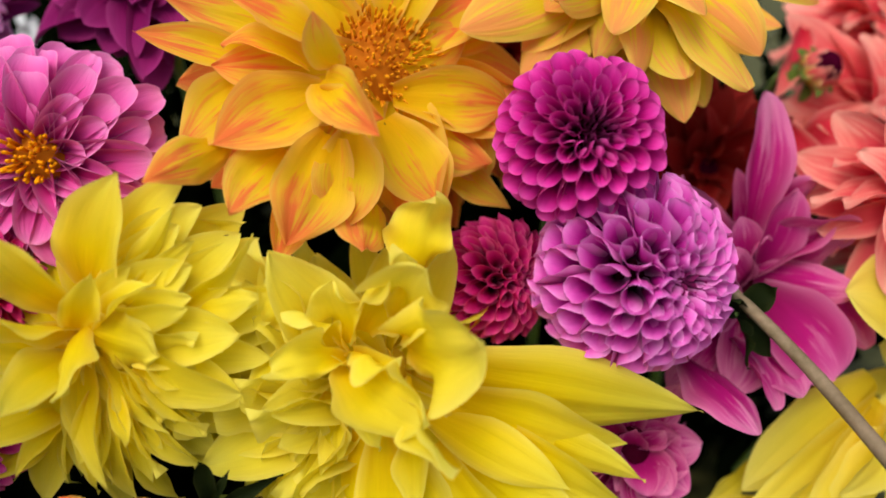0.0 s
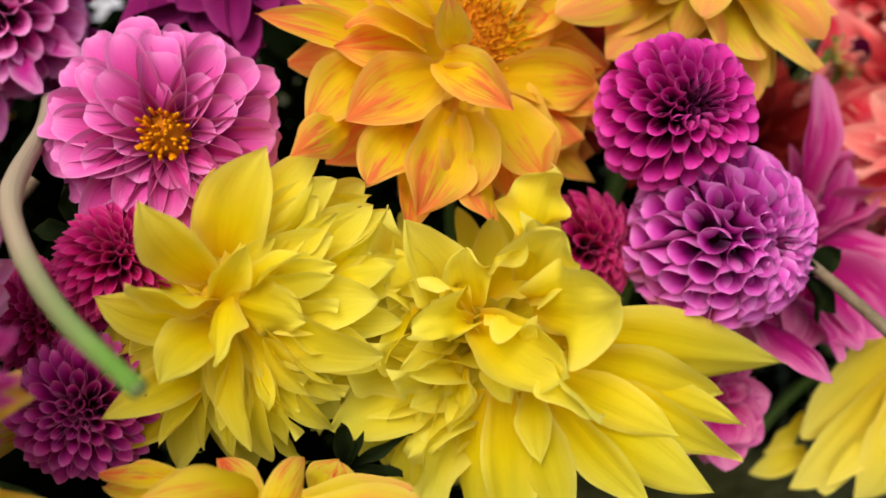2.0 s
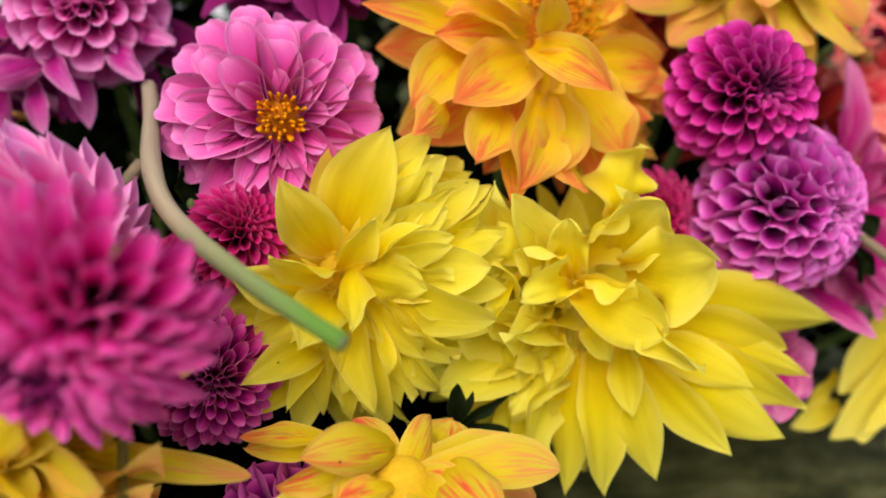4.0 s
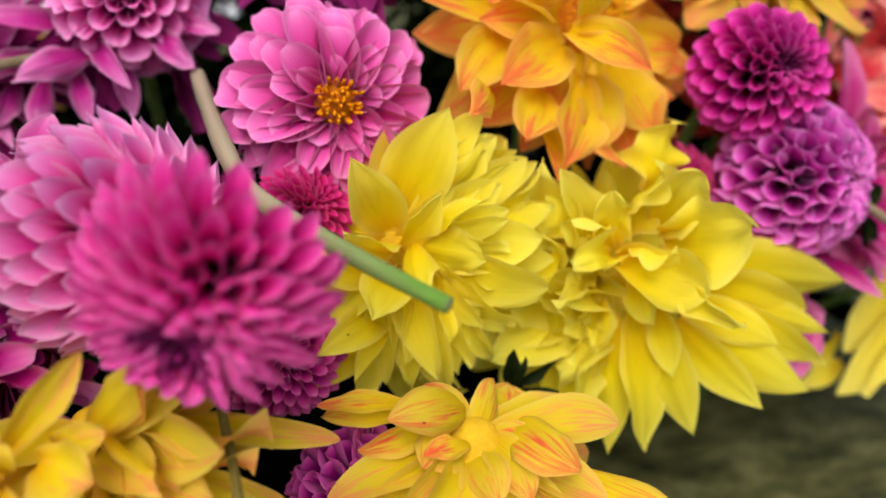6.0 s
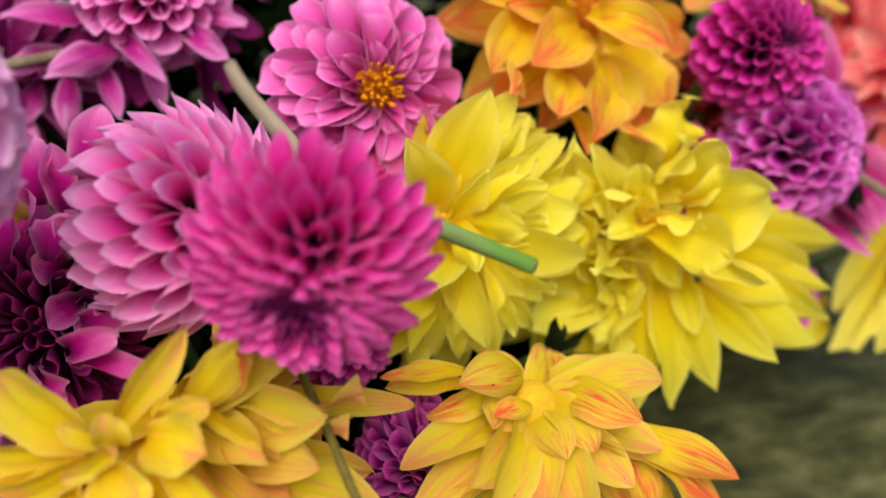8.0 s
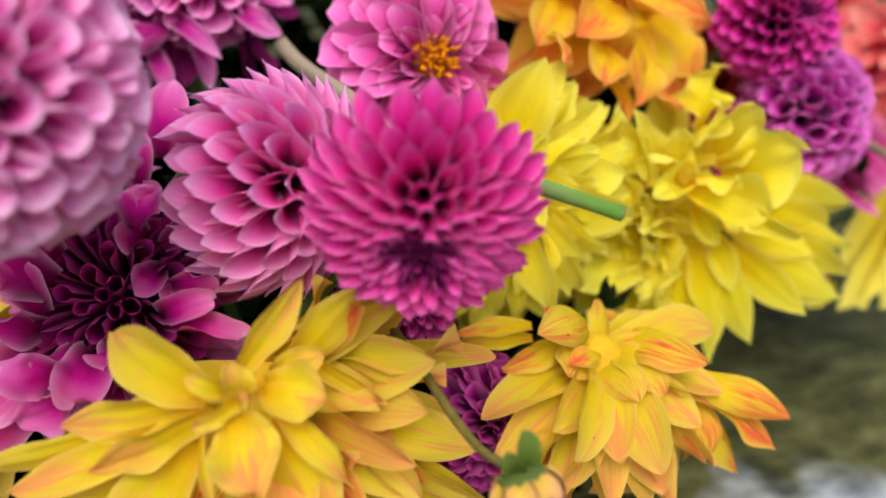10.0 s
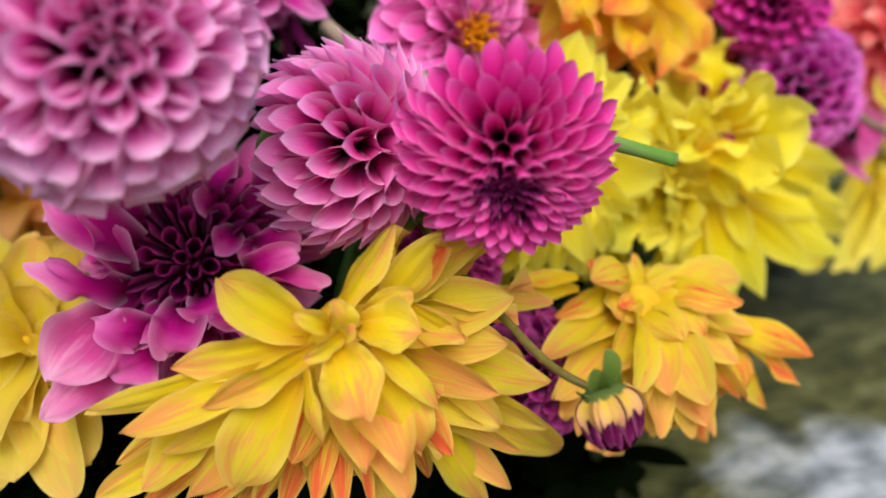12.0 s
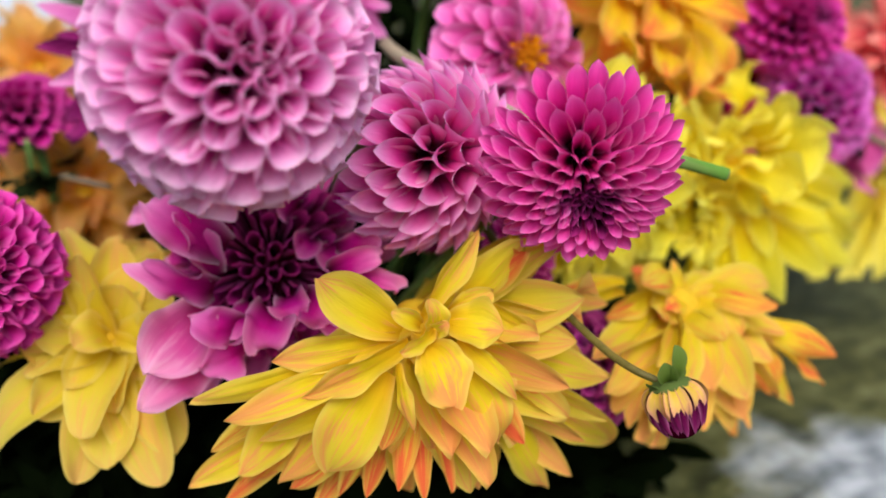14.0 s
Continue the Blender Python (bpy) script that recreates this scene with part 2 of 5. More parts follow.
def sheet(aspect, bend=0.4, cup0=0.5, cup1=0.2, widest=0.6, blunt=0.75, wave=0.0, seed=0, nx=12, ny=8, foot=0.35, hook=0.0, ridge=0.0, twist=0.0, sway=0.12, shut=0.0):
    """A petal one unit long on X, its inner face up. aspect: width to length; bend: how far it arches back, in radians; cup0, cup1: half the angle round
    which it is rolled at base and tip; blunt: small for a round tip; wave: ruffled margins; hook: a turned tip; ridge: lengthwise pleats."""
    key = (aspect, bend, cup0, cup1, widest, blunt, wave, seed, nx, ny, foot, hook, ridge, twist, sway, shut)
    if key in SHEETS:
        return SHEETS[key]
    rng = random.Random(seed)
    ph1, ph2, lean = rng.uniform(0, 6.3), rng.uniform(0, 6.3), rng.uniform(-sway, sway)
    xs, zs, angles, x, z = [], [], [], 0.0, 0.0
    along = [1 - (1 - i / nx) ** 1.5 for i in range(nx + 1)]
    for i, s in enumerate(along):
        a = bend * (0.5 - s) + hook * max(0.0, s - 0.6) * 2.5
        xs.append(x), zs.append(z), angles.append(a)
        ds = along[min(i + 1, nx)] - s
        x, z = x + math.cos(a) * ds, z + math.sin(a) * ds
    k = 1.0 / math.hypot(xs[-1], zs[-1])
    tilt = math.atan2(zs[-1], xs[-1])
    verts, uvs = [], []
    for i, s in enumerate(along):
        if s < widest:
            w = foot + (1 - foot) * math.sin(0.5 * math.pi * s / widest)
        else:
            w = max(0.0, 1 - ((s - widest) / (1 - widest)) ** 2) ** blunt
        h = 0.5 * aspect * max(w, 0.012)
        e = min(1.0, max(0.0, (s - shut) / (1 - shut)))
        c = cup0 + (cup1 - cup0) * e * e * (3 - 2 * e) if shut else cup0 + (cup1 - cup0) * s
        c = c if abs(c) > 0.02 else 0.02
        px, pz, a = k * xs[i], k * zs[i], angles[i] - tilt
        px, pz = px * math.cos(tilt) + pz * math.sin(tilt), -px * math.sin(tilt) + pz * math.cos(tilt)
        for j in range(ny + 1):
            u = 2 * j / ny - 1
            y = h * math.sin(u * c) / c + lean * 0.5 * aspect * s * s
            up = h * (1 - math.cos(u * c)) / c
            up += wave * aspect * abs(u) ** 1.5 * (math.sin(7 * s + ph1 + 1.6 * u) + 0.6 * math.sin(15 * s + ph2 - u)) * min(1, 3 * s) * 0.3
            up += ridge * h * math.cos(u * 9.4) * 0.5
            turn = twist * s
            y, up = y * math.cos(turn) - up * math.sin(turn), y * math.sin(turn) + up * math.cos(turn)
            verts.append((px - math.sin(a) * up, y, pz + math.cos(a) * up))
            uvs.append((0.5 + 0.5 * u, s))
    faces = [(i * (ny + 1) + j, (i + 1) * (ny + 1) + j, (i + 1) * (ny + 1) + j + 1, i * (ny + 1) + j + 1) for i in range(nx) for j in range(ny)]
    SHEETS[key] = (verts, faces, uvs)
    return SHEETS[key]


MESHES = {}


def sheet_mesh(mat, verts, faces, uvs):
    me = bpy.data.meshes.new("petal")
    me.from_pydata(verts, [], faces)
    layer = me.uv_layers.new(name="UVMap")
    for loop in me.loops:
        layer.data[loop.index].uv = uvs[loop.vertex_index]
    me.materials.append(mat)
    me.shade_smooth()
    return me


def petal_mesh(mat, **shape):
    key = (mat.name, *sorted(shape.items()))
    if key not in MESHES:
        MESHES[key] = sheet_mesh(mat, *sheet(**shape))
    return MESHES[key]


def child(name, data, parent, m, label=""):
    ob = new(name, data)
    ob.parent = parent
    ob.matrix_basis = m
    return tagged(ob, label) if label else ob


def thing(name, at, axis, label, category, group=""):
    """An empty at a place with its own Z along axis, and its X level."""
    z = Vector(axis).normalized()
    x = Vector((0, 0, 1)).cross(z).normalized()
    y = z.cross(x)
    ob = new(name)
    ob.empty_display_size = 0.01
    ob.matrix_basis = Matrix.Translation(at) @ Matrix((x, y, z)).transposed().to_4x4()
    return tagged(ob, label, category, group)


def petal_pose(az, polar, size, base=(0, 0, 0), wide=1.0, roll=0.0):
    """Where a petal sits in its flower: azimuth and angle from the flower's axis, in radians; it faces the axis."""
    ca, sa, cp, sp = math.cos(az), math.sin(az), math.cos(polar), math.sin(polar)
    d, n = Vector((sp * ca, sp * sa, cp)), Vector((-cp * ca, -cp * sa, sp))
    m = Matrix((d, n.cross(d), n)).transposed().to_4x4()
    return Matrix.Translation(Vector(base)) @ m @ Matrix.Rotation(roll, 4, "X") @ Matrix.Diagonal((size, size * wide, size, 1))


def mesh_of(bm, name, mat, smooth=True):
    me = bpy.data.meshes.new(name)
    bm.to_mesh(me)
    bm.free()
    me.materials.append(mat)
    if smooth:
        me.shade_smooth()
    return me


def ball_mesh(name, mat, r, squash=1.0, rough=0.06):
    bm = bmesh.new()
    bmesh.ops.create_icosphere(bm, subdivisions=3, radius=r)
    for v in bm.verts:
        v.co *= 1 + rough * noise.noise(v.co / r * 2.3)
        v.co.z *= squash
    return mesh_of(bm, name, mat)


def tube_mesh(name, mat, points, radii, sides=10, steps=8):
    """A stem through the points (a smooth curve), with knuckles and a cut end."""
    pts = [Vector(p) for p in points]
    line = []
    for i in range(len(pts) - 1):
        p0, p1, p2, p3 = pts[max(i - 1, 0)], pts[i], pts[i + 1], pts[min(i + 2, len(pts) - 1)]
        for k in range(steps):
            t = k / steps
            line.append(0.5 * (2 * p1 + (p2 - p0) * t + (2 * p0 - 5 * p1 + 4 * p2 - p3) * t * t + (3 * p1 - p0 - 3 * p2 + p3) * t ** 3))
    line.append(pts[-1])
    bm = bmesh.new()
    rings, up = [], Vector((0.3, 0.2, 1)).normalized()
    for i, p in enumerate(line):
        d = (line[min(i + 1, len(line) - 1)] - line[max(i - 1, 0)]).normalized()
        a = d.cross(up).normalized()
        b = d.cross(a)
        f = i / (len(line) - 1) * (len(radii) - 1)
        r = radii[int(f)] + (radii[min(int(f) + 1, len(radii) - 1)] - radii[int(f)]) * (f - int(f))
        r *= 1 + 0.08 * noise.noise(p * 90)
        rings.append([bm.verts.new(p + (a * math.cos(k * 2 * math.pi / sides) + b * math.sin(k * 2 * math.pi / sides)) * r) for k in range(sides)])
    for r0, r1 in zip(rings, rings[1:]):
        for k in range(sides):
            bm.faces.new((r0[k], r0[(k + 1) % sides], r1[(k + 1) % sides], r1[k]))
    bm.faces.new(rings[0][::-1])
    bm.faces.new(rings[-1])
    layer = bm.loops.layers.uv.new("UVMap")
    place = {v: (k / sides, i / (len(rings) - 1)) for i, ring in enumerate(rings) for k, v in enumerate(ring)}
    for face in bm.faces:
        for loop in face.loops:
            loop[layer].uv = place[loop.vert]
    return mesh_of(bm, name, mat)


def stem_down(flower, foot, mat=None, r=0.0028, back=0.03):
    """A flower's stem from its back down to the ground at foot (x, y)."""
    m = flower.matrix_basis.inverted()
    o, n = flower.matrix_basis.translation, flower.matrix_basis.to_3x3().col[2]
    a = o - n * back
    b = Vector(((a.x + foot[0]) / 2, (a.y + foot[1]) / 2 + 0.02, (a.z + GROUND) / 2))
    c = Vector((*foot, GROUND - 0.004))
    child("stem", tube_mesh("stem", mat or GREEN_STEM, [m @ p for p in (o, a, b, c)], [r, r, r * 0.9, r * 0.9]), flower, Matrix())


def scoop(bore, bend=0.2, shut=0.4, blunt=0.5, flare=0.2, foot=0.4, wrap=2.9, wave=0.05, seed=0, nx=12, ny=12):
    """A petal one unit long on X, rolled into a tube whose mouth is cut aslant towards its inner side. bore: the mouth's width; shut: how far up the tube is
    closed; blunt: small for a round lip; flare: how far the lip turns out."""
    rng = random.Random(seed)
    ph, lean = rng.uniform(0, 6.3), rng.uniform(-0.1, 0.1)
    verts, uvs, x, z = [], [], 0.0, 0.0
    for i in range(nx + 1):
        s = 1 - (1 - i / nx) ** 1.4
        e = max(0.0, (s - shut) / (1 - shut))
        a = bend * (0.5 - s) - flare * e * e
        r = 0.5 * bore * (foot + (1 - foot) * math.sin(0.5 * math.pi * min(1.0, s / 0.75))) * (1 + 0.25 * flare * e)
        half = wrap * max(0.02, (1 - e ** 2)) ** blunt
        for j in range(ny + 1):
            u = 2 * j / ny - 1
            y, up = r * math.sin(u * half) + lean * bore * s * s, r * (1 - math.cos(u * half))
            up += wave * bore * abs(u) * math.sin(6 * s + ph + 2 * u) * s
            verts.append((x - math.sin(a) * up, y, z + math.cos(a) * up))
            uvs.append((0.5 + 0.5 * u, s))
        ds = (1 - (1 - min(i + 1, nx) / nx) ** 1.4) - s
        x, z = x + math.cos(a) * ds, z + math.sin(a) * ds
    faces = [(i * (ny + 1) + j, (i + 1) * (ny + 1) + j, (i + 1) * (ny + 1) + j + 1, i * (ny + 1) + j + 1) for i in range(nx) for j in range(ny)]
    return verts, faces, uvs


def scoop_mesh(mat, **shape):
    key = (mat.name, "scoop", *sorted(shape.items()))
    if key not in MESHES:
        MESHES[key] = sheet_mesh(mat, *scoop(**shape))
    return MESHES[key]


GOLDEN = math.pi * (3 - math.sqrt(5))


def ball_dahlia(name, at, axis, radius, mat, label, heart=0.11, cap=0.3, grow=0.24, reach=2.4, spin=0.0, flat=1.0, foot=(0, 0.42), seed=1, group="", bore=1.0, long=0.5, shut=0.4, blunt=0.5, flare=0.3, lean=0.25, dip=0.2, dark=0.0, neck=0.03, wrap=2.8):
    """A ball dahlia of scooped petals in a spiral over a globe. heart, cap: the petals' spacing at the heart and at most, as angles, and grow: how fast it
    widens; bore: a petal's mouth for its spacing; long: its length for the globe's radius; lean: how far the petals lie back from the heart."""
    rng = random.Random(seed)
    flower = thing(name, at, axis, label, "flower", group)
    child("core", ball_mesh("core", SHADED_CORE, radius * (1 - long) * 1.02, flat), flower, Matrix())
    theta, i = heart * 0.6, 0
    while theta < reach and i < 300:
        spacing = min(cap, heart + grow * theta)
        az = i * GOLDEN + spin
        open_ = min(1.0, theta / 0.9)
        length = radius * long * (0.55 + 0.45 * open_)
        wide = bore * spacing * radius / length
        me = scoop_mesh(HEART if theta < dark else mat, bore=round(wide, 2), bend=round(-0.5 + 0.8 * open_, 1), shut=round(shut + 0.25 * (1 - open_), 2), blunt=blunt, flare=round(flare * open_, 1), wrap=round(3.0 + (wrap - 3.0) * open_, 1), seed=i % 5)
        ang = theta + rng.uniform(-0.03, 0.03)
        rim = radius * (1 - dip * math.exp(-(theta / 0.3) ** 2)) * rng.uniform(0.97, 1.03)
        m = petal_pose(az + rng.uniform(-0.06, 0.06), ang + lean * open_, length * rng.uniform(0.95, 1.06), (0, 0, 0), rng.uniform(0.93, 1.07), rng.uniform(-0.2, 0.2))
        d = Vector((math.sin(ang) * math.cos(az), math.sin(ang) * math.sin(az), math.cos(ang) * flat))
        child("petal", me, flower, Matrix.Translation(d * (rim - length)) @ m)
        theta += 0.87 * spacing ** 2 / (2 * math.pi * math.sin(theta))
        i += 1
    stem_down(flower, foot, back=neck)
    return flower


def hand_petals(flower, mat, table, seed=0, cup=0.55, wave=0.12, blunt=0.75, widest=0.6, ridge=0.03, twist=0.25, curl=1.0, hooks=(0.0, -0.4, 0.35, -0.7, 0.0, 0.6, -0.2)):
    """Petals one by one: azimuth and angle from the axis in degrees, length and width in millimetres, and arch."""
    rng = random.Random(seed)
    cups = cup if isinstance(cup, tuple) else (cup,)
    for i, (az, polar, length, width, bend) in enumerate(table):
        roll = cups[i % len(cups)]
        me = petal_mesh(mat, aspect=round(width / length, 1), bend=bend, cup0=round(roll + 0.35, 2), cup1=roll, widest=widest, blunt=blunt,
                        wave=round(wave * (0.5, 1.0, 1.6, 0.8, 1.3)[i % 5], 3), seed=i % 5, nx=24, ny=12, foot=0.4, ridge=ridge, hook=hooks[i % len(hooks)],
                        twist=(0.0, 0.4, -0.3, 0.7, -0.5)[i % 5] * curl, sway=0.35)
        wide = width / length / round(width / length, 1)
        child("petal", me, flower, petal_pose(radians(az), radians(polar), length / 1000, (0, 0, 0), wide, rng.uniform(-twist, twist)))


def laid_petals(flower, mat, table, cup=0.5, wave=0.25, blunt=0.95, widest=0.55, ridge=0.07, hooks=(0.0, -0.35, 0.25, -0.6), sway=0.35, foot=0.4):
    """Petals one by one, from where each leaves the flower to its tip, in millimetres on the flower's own axes; then its width, its arch and a roll in degrees."""
    cups = cup if isinstance(cup, tuple) else (cup,)
    for i, (x0, y0, z0, x1, y1, z1, width, bend, roll) in enumerate(table):
        root, tip = Vector((x0, y0, z0)) / 1000, Vector((x1, y1, z1)) / 1000
        d = (tip - root).normalized()
        n = (Vector((0, 0, 1)) - d * d.z - Vector((x0, y0, 0)) * 0.004)
        n = (n - d * n.dot(d)).normalized()
        length = (tip - root).length
        c = cups[i % len(cups)]
        me = petal_mesh(mat, aspect=round(1.15 * width / length / 1000, 2), bend=bend, cup0=round(c + math.copysign(0.35, c), 2), cup1=c, widest=widest, blunt=blunt, wave=round(wave * (0.7, 1.0, 1.3, 0.8, 1.2)[i % 5], 3),
                        seed=i % 7, nx=26, ny=14, foot=foot, ridge=ridge, hook=hooks[i % len(hooks)], twist=(0.0, 0.3, -0.3, 0.5, -0.4)[i % 5], sway=sway)
        m = Matrix((d, n.cross(d), n)).transposed().to_4x4()
        child("petal", me, flower, Matrix.Translation(root) @ m @ Matrix.Rotation(radians(roll), 4, "X") @ Matrix.Scale(length, 4))


def ring_petals(flower, mat, rows, seed=0, cup=0.6, wave=0.1, blunt=0.75, jitter=0.16, widest=0.6, ridge=0.03, rise=0.0, loose=1.0, arc=2 * math.pi):
    """Whorls of petals: how many, angle from the axis in degrees, length and width in millimetres, arch, and a first azimuth."""
    rng = random.Random(seed)
    for count, polar, length, width, bend, first in rows:
        for i in range(count):
            az = first + arc * (i + 0.5) / count + rng.uniform(-jitter, jitter)
            k = rng.randrange(4)
            me = petal_mesh(mat, aspect=round(width / length, 1), bend=round(bend + (-0.25, 0.0, 0.3, 0.1)[k] * loose, 2), cup0=round(cup + 0.3, 2), cup1=round(cup * (0.8, 1.0, 1.25, 0.6)[k], 2),
                            widest=widest, blunt=blunt, wave=round(wave * (0.5, 1.0, 1.5, 2.0)[k], 3), seed=k, nx=14, ny=8, foot=0.4, ridge=ridge, hook=round((0.0, -0.4, 0.3, 0.0)[k] * loose, 2), twist=round((0.0, 0.5, -0.6, 0.9)[k] * loose, 2), sway=0.3)
            child("petal", me, flower, petal_pose(az, radians(polar) + rng.uniform(-jitter, jitter), length / 1000 * (1 + loose * rng.uniform(-0.22, 0.14)), (0, 0, rise),
                                                  rng.uniform(0.85, 1.15), loose * rng.uniform(-0.45, 0.45)))


def cupped_petals(flower, mat, rows, seed=0, blunt=0.4, shut=0.15, jitter=0.07):
    """Whorls of deeply cupped petals: how many, angle from the axis in degrees, length and width in millimetres, how far round they roll, arch, and a first azimuth."""
    rng = random.Random(seed)
    for count, polar, length, width, wrap, bend, first in rows:
        for i in range(count):
            k = rng.randrange(4)
            me = scoop_mesh(mat, bore=round(width / length / math.sin(min(wrap * 0.85, 1.57)), 2), bend=round(bend + (-0.15, 0.0, 0.2, 0.1)[k], 2), shut=shut, blunt=blunt, flare=(0.2, 0.0, 0.35, 0.1)[k], wrap=round(wrap * (0.9, 1.0, 1.1, 0.95)[k], 2), wave=0.06, foot=0.3, seed=k)
            child("petal", me, flower, petal_pose(first + 2 * math.pi * i / count + rng.uniform(-jitter, jitter), radians(polar) + rng.uniform(-jitter, jitter), length / 1000 * rng.uniform(0.92, 1.06),
                                                  (0, 0, 0), rng.uniform(0.92, 1.08), rng.uniform(-0.25, 0.25)))


def florets(flower, mat, count, radius, height, size, seed=0, name="stamen", z=0.0):
    """The open disc at a flower's heart: many small upright florets."""
    rng = random.Random(seed)
    bm = bmesh.new()
    bmesh.ops.create_cone(bm, cap_ends=True, segments=7, radius1=0.22, radius2=0.3, depth=1.0, matrix=Matrix.Translation((0, 0, 0.5)))
    knob = bmesh.ops.create_icosphere(bm, subdivisions=1, radius=0.42, matrix=Matrix.Translation((0, 0, 1.0)))
    for v in knob["verts"]:
        v.co.z = 1.0 + (v.co.z - 1.0) * 1.2
    layer = bm.loops.layers.uv.new("UVMap")
    for f in bm.faces:
        for l in f.loops:
            l[layer].uv = (0.5, min(1.0, max(0.0, l.vert.co.z / 1.5)))
    me = mesh_of(bm, name, mat)
    for i in range(count):
        r = radius * math.sqrt((i + 0.5) / count) * rng.uniform(0.85, 1.1)
        az = i * GOLDEN + rng.uniform(-0.35, 0.35)
        lean = 0.5 * r / radius + rng.uniform(-0.25, 0.25)
        m = Matrix.Translation((r * math.cos(az), r * math.sin(az), z - height * 0.5 * (r / radius) ** 2)) @ Matrix.Rotation(az, 4, "Z") @ Matrix.Rotation(lean, 4, "Y")
        child(name, me, flower, m @ Matrix.Diagonal((size, size, size * rng.uniform(1.4, 2.6), 1)))


# ---- the ground: a weathered stone slab, mossy under the flowers, running on to the horizon ----
def ground_material():
    mat, nodes, links = nodes_of("mossy_stone")
    co = nodes.new("ShaderNodeTexCoord")
    big = noise_at(nodes, links, co.outputs["Object"], 9.0, 2.0)
    mid = noise_at(nodes, links, co.outputs["Object"], 34.0, 4.0)
    fine = noise_at(nodes, links, co.outputs["Object"], 180.0, 4.0, 0.65)
    squash = nodes.new("ShaderNodeMapping")
    squash.inputs["Scale"].default_value, squash.inputs["Rotation"].default_value = (1.0, 1.9, 1.0), (0, 0, 0.35)
    links.new(co.outputs["Object"], squash.inputs[0])
    bands = noise_at(nodes, links, squash.outputs[0], 30.0, 3.0)
    both = maths(nodes, links, "ADD", maths(nodes, links, "MULTIPLY", bands, 0.88), maths(nodes, links, "MULTIPLY", fine, 0.12))
    stone = ramp(nodes, links, both, [(0.3, (0.09, 0.11, 0.11)), (0.45, (0.24, 0.27, 0.3)), (0.62, (0.45, 0.49, 0.53))])
    moss = ramp(nodes, links, maths(nodes, links, "ADD", maths(nodes, links, "MULTIPLY", bands, 0.7), maths(nodes, links, "MULTIPLY", fine, 0.3)),
                [(0.36, (0.018, 0.021, 0.007)), (0.5, (0.07, 0.075, 0.023)), (0.64, (0.14, 0.145, 0.06))])
    spot = nodes.new("ShaderNodeVectorMath")
    spot.operation, spot.inputs[1].default_value = "DISTANCE", (0.108, 0.19, GROUND)
    links.new(co.outputs["Object"], spot.inputs[0])
    rough_edge = maths(nodes, links, "MULTIPLY", maths(nodes, links, "SUBTRACT", maths(nodes, links, "ADD", big, mid), 1.0), 0.09)
    cover = maths(nodes, links, "SUBTRACT", maths(nodes, links, "ADD", spot.outputs["Value"], rough_edge), 0.075)
    cover = maths(nodes, links, "MULTIPLY", cover, 28.0, True)
    bsdf = nodes["Principled BSDF"]
    where = nodes.new("ShaderNodeSeparateXYZ")
    links.new(co.outputs["Object"], where.inputs[0])
    beyond = maths(nodes, links, "MULTIPLY", maths(nodes, links, "SUBTRACT", maths(nodes, links, "ADD", where.outputs[1], maths(nodes, links, "MULTIPLY", big, 0.5)), 2.1), 4.0, True)
    beyond = maths(nodes, links, "MULTIPLY", beyond, maths(nodes, links, "LESS_THAN", where.outputs[0], -0.1))
    paved = ramp(nodes, links, both, [(0.3, (0.5, 0.52, 0.54)), (0.62, (0.72, 0.74, 0.76))])
    links.new(mixed(nodes, links, beyond, mixed(nodes, links, cover, stone, moss), paved), bsdf.inputs["Base Color"])
    bsdf.inputs["Roughness"].default_value, bsdf.inputs["Specular IOR Level"].default_value = 0.65, 0.2
    bump = nodes.new("ShaderNodeBump")
    bump.inputs["Strength"].default_value, bump.inputs["Distance"].default_value = 0.6, 0.004
    links.new(maths(nodes, links, "ADD", mid, maths(nodes, links, "MULTIPLY", fine, 0.3)), bump.inputs["Height"])
    links.new(bump.outputs[0], bsdf.inputs["Normal"])
    return mat


def build_ground():
    bm = bmesh.new()
    steps = [-600, -60, -8, -2] + [-1 + 0.05 * i for i in range(47)] + [2, 8, 60, 600]
    grid = []
    for y in steps:
        row = []
        for x in steps:
            near = max(0.0, 1 - max(abs(x), abs(y)) / 1.6)
            p = Vector((x * 9, y * 9, 0))
            row.append(bm.verts.new((x, y + 0.2, GROUND + near * 0.012 * (noise.noise(p) - 0.6))))
        grid.append(row)
    for a, b in zip(grid, grid[1:]):
        for i in range(len(steps) - 1):
            bm.faces.new((a[i], a[i + 1], b[i + 1], b[i]))
    tagged(new("ground", mesh_of(bm, "ground", ground_material())), "weathered grey stone slab with dark moss and pale paving beyond", "ground", kind="structure")


build_ground()

# ---- the flowers ----
STAR_OUTER = [(1, 14, -1, 19, 54, 8, 25, 0.35, 0), (-1, 9, 5, -9, 38, 30, 19, 0.4, 10), (2, 3, 7, -14, 11, 36, 17, 0.5, -25), (-2, -7, 4, -30, 4, 27, 16, 0.4, -10), (2, -7, 7, -1, -18, 35, 19, 0.5, 5), (-3, -24, 1, -22, -30, 36, 14, 0.4, 10), (-9, -33, 0, -24, -48, 23, 14, 0.4, 0), (2, -26, 5, -10, -45, 22, 8, 0.5, 30), (10, -16, 9, 6, -40, 13, 8, 0.6, -40), (11, -20, 6, 10, -52, 6, 9, 0.5, 20), (15, -16, 6, 26, -47, 1, 10, 0.5, -15)]
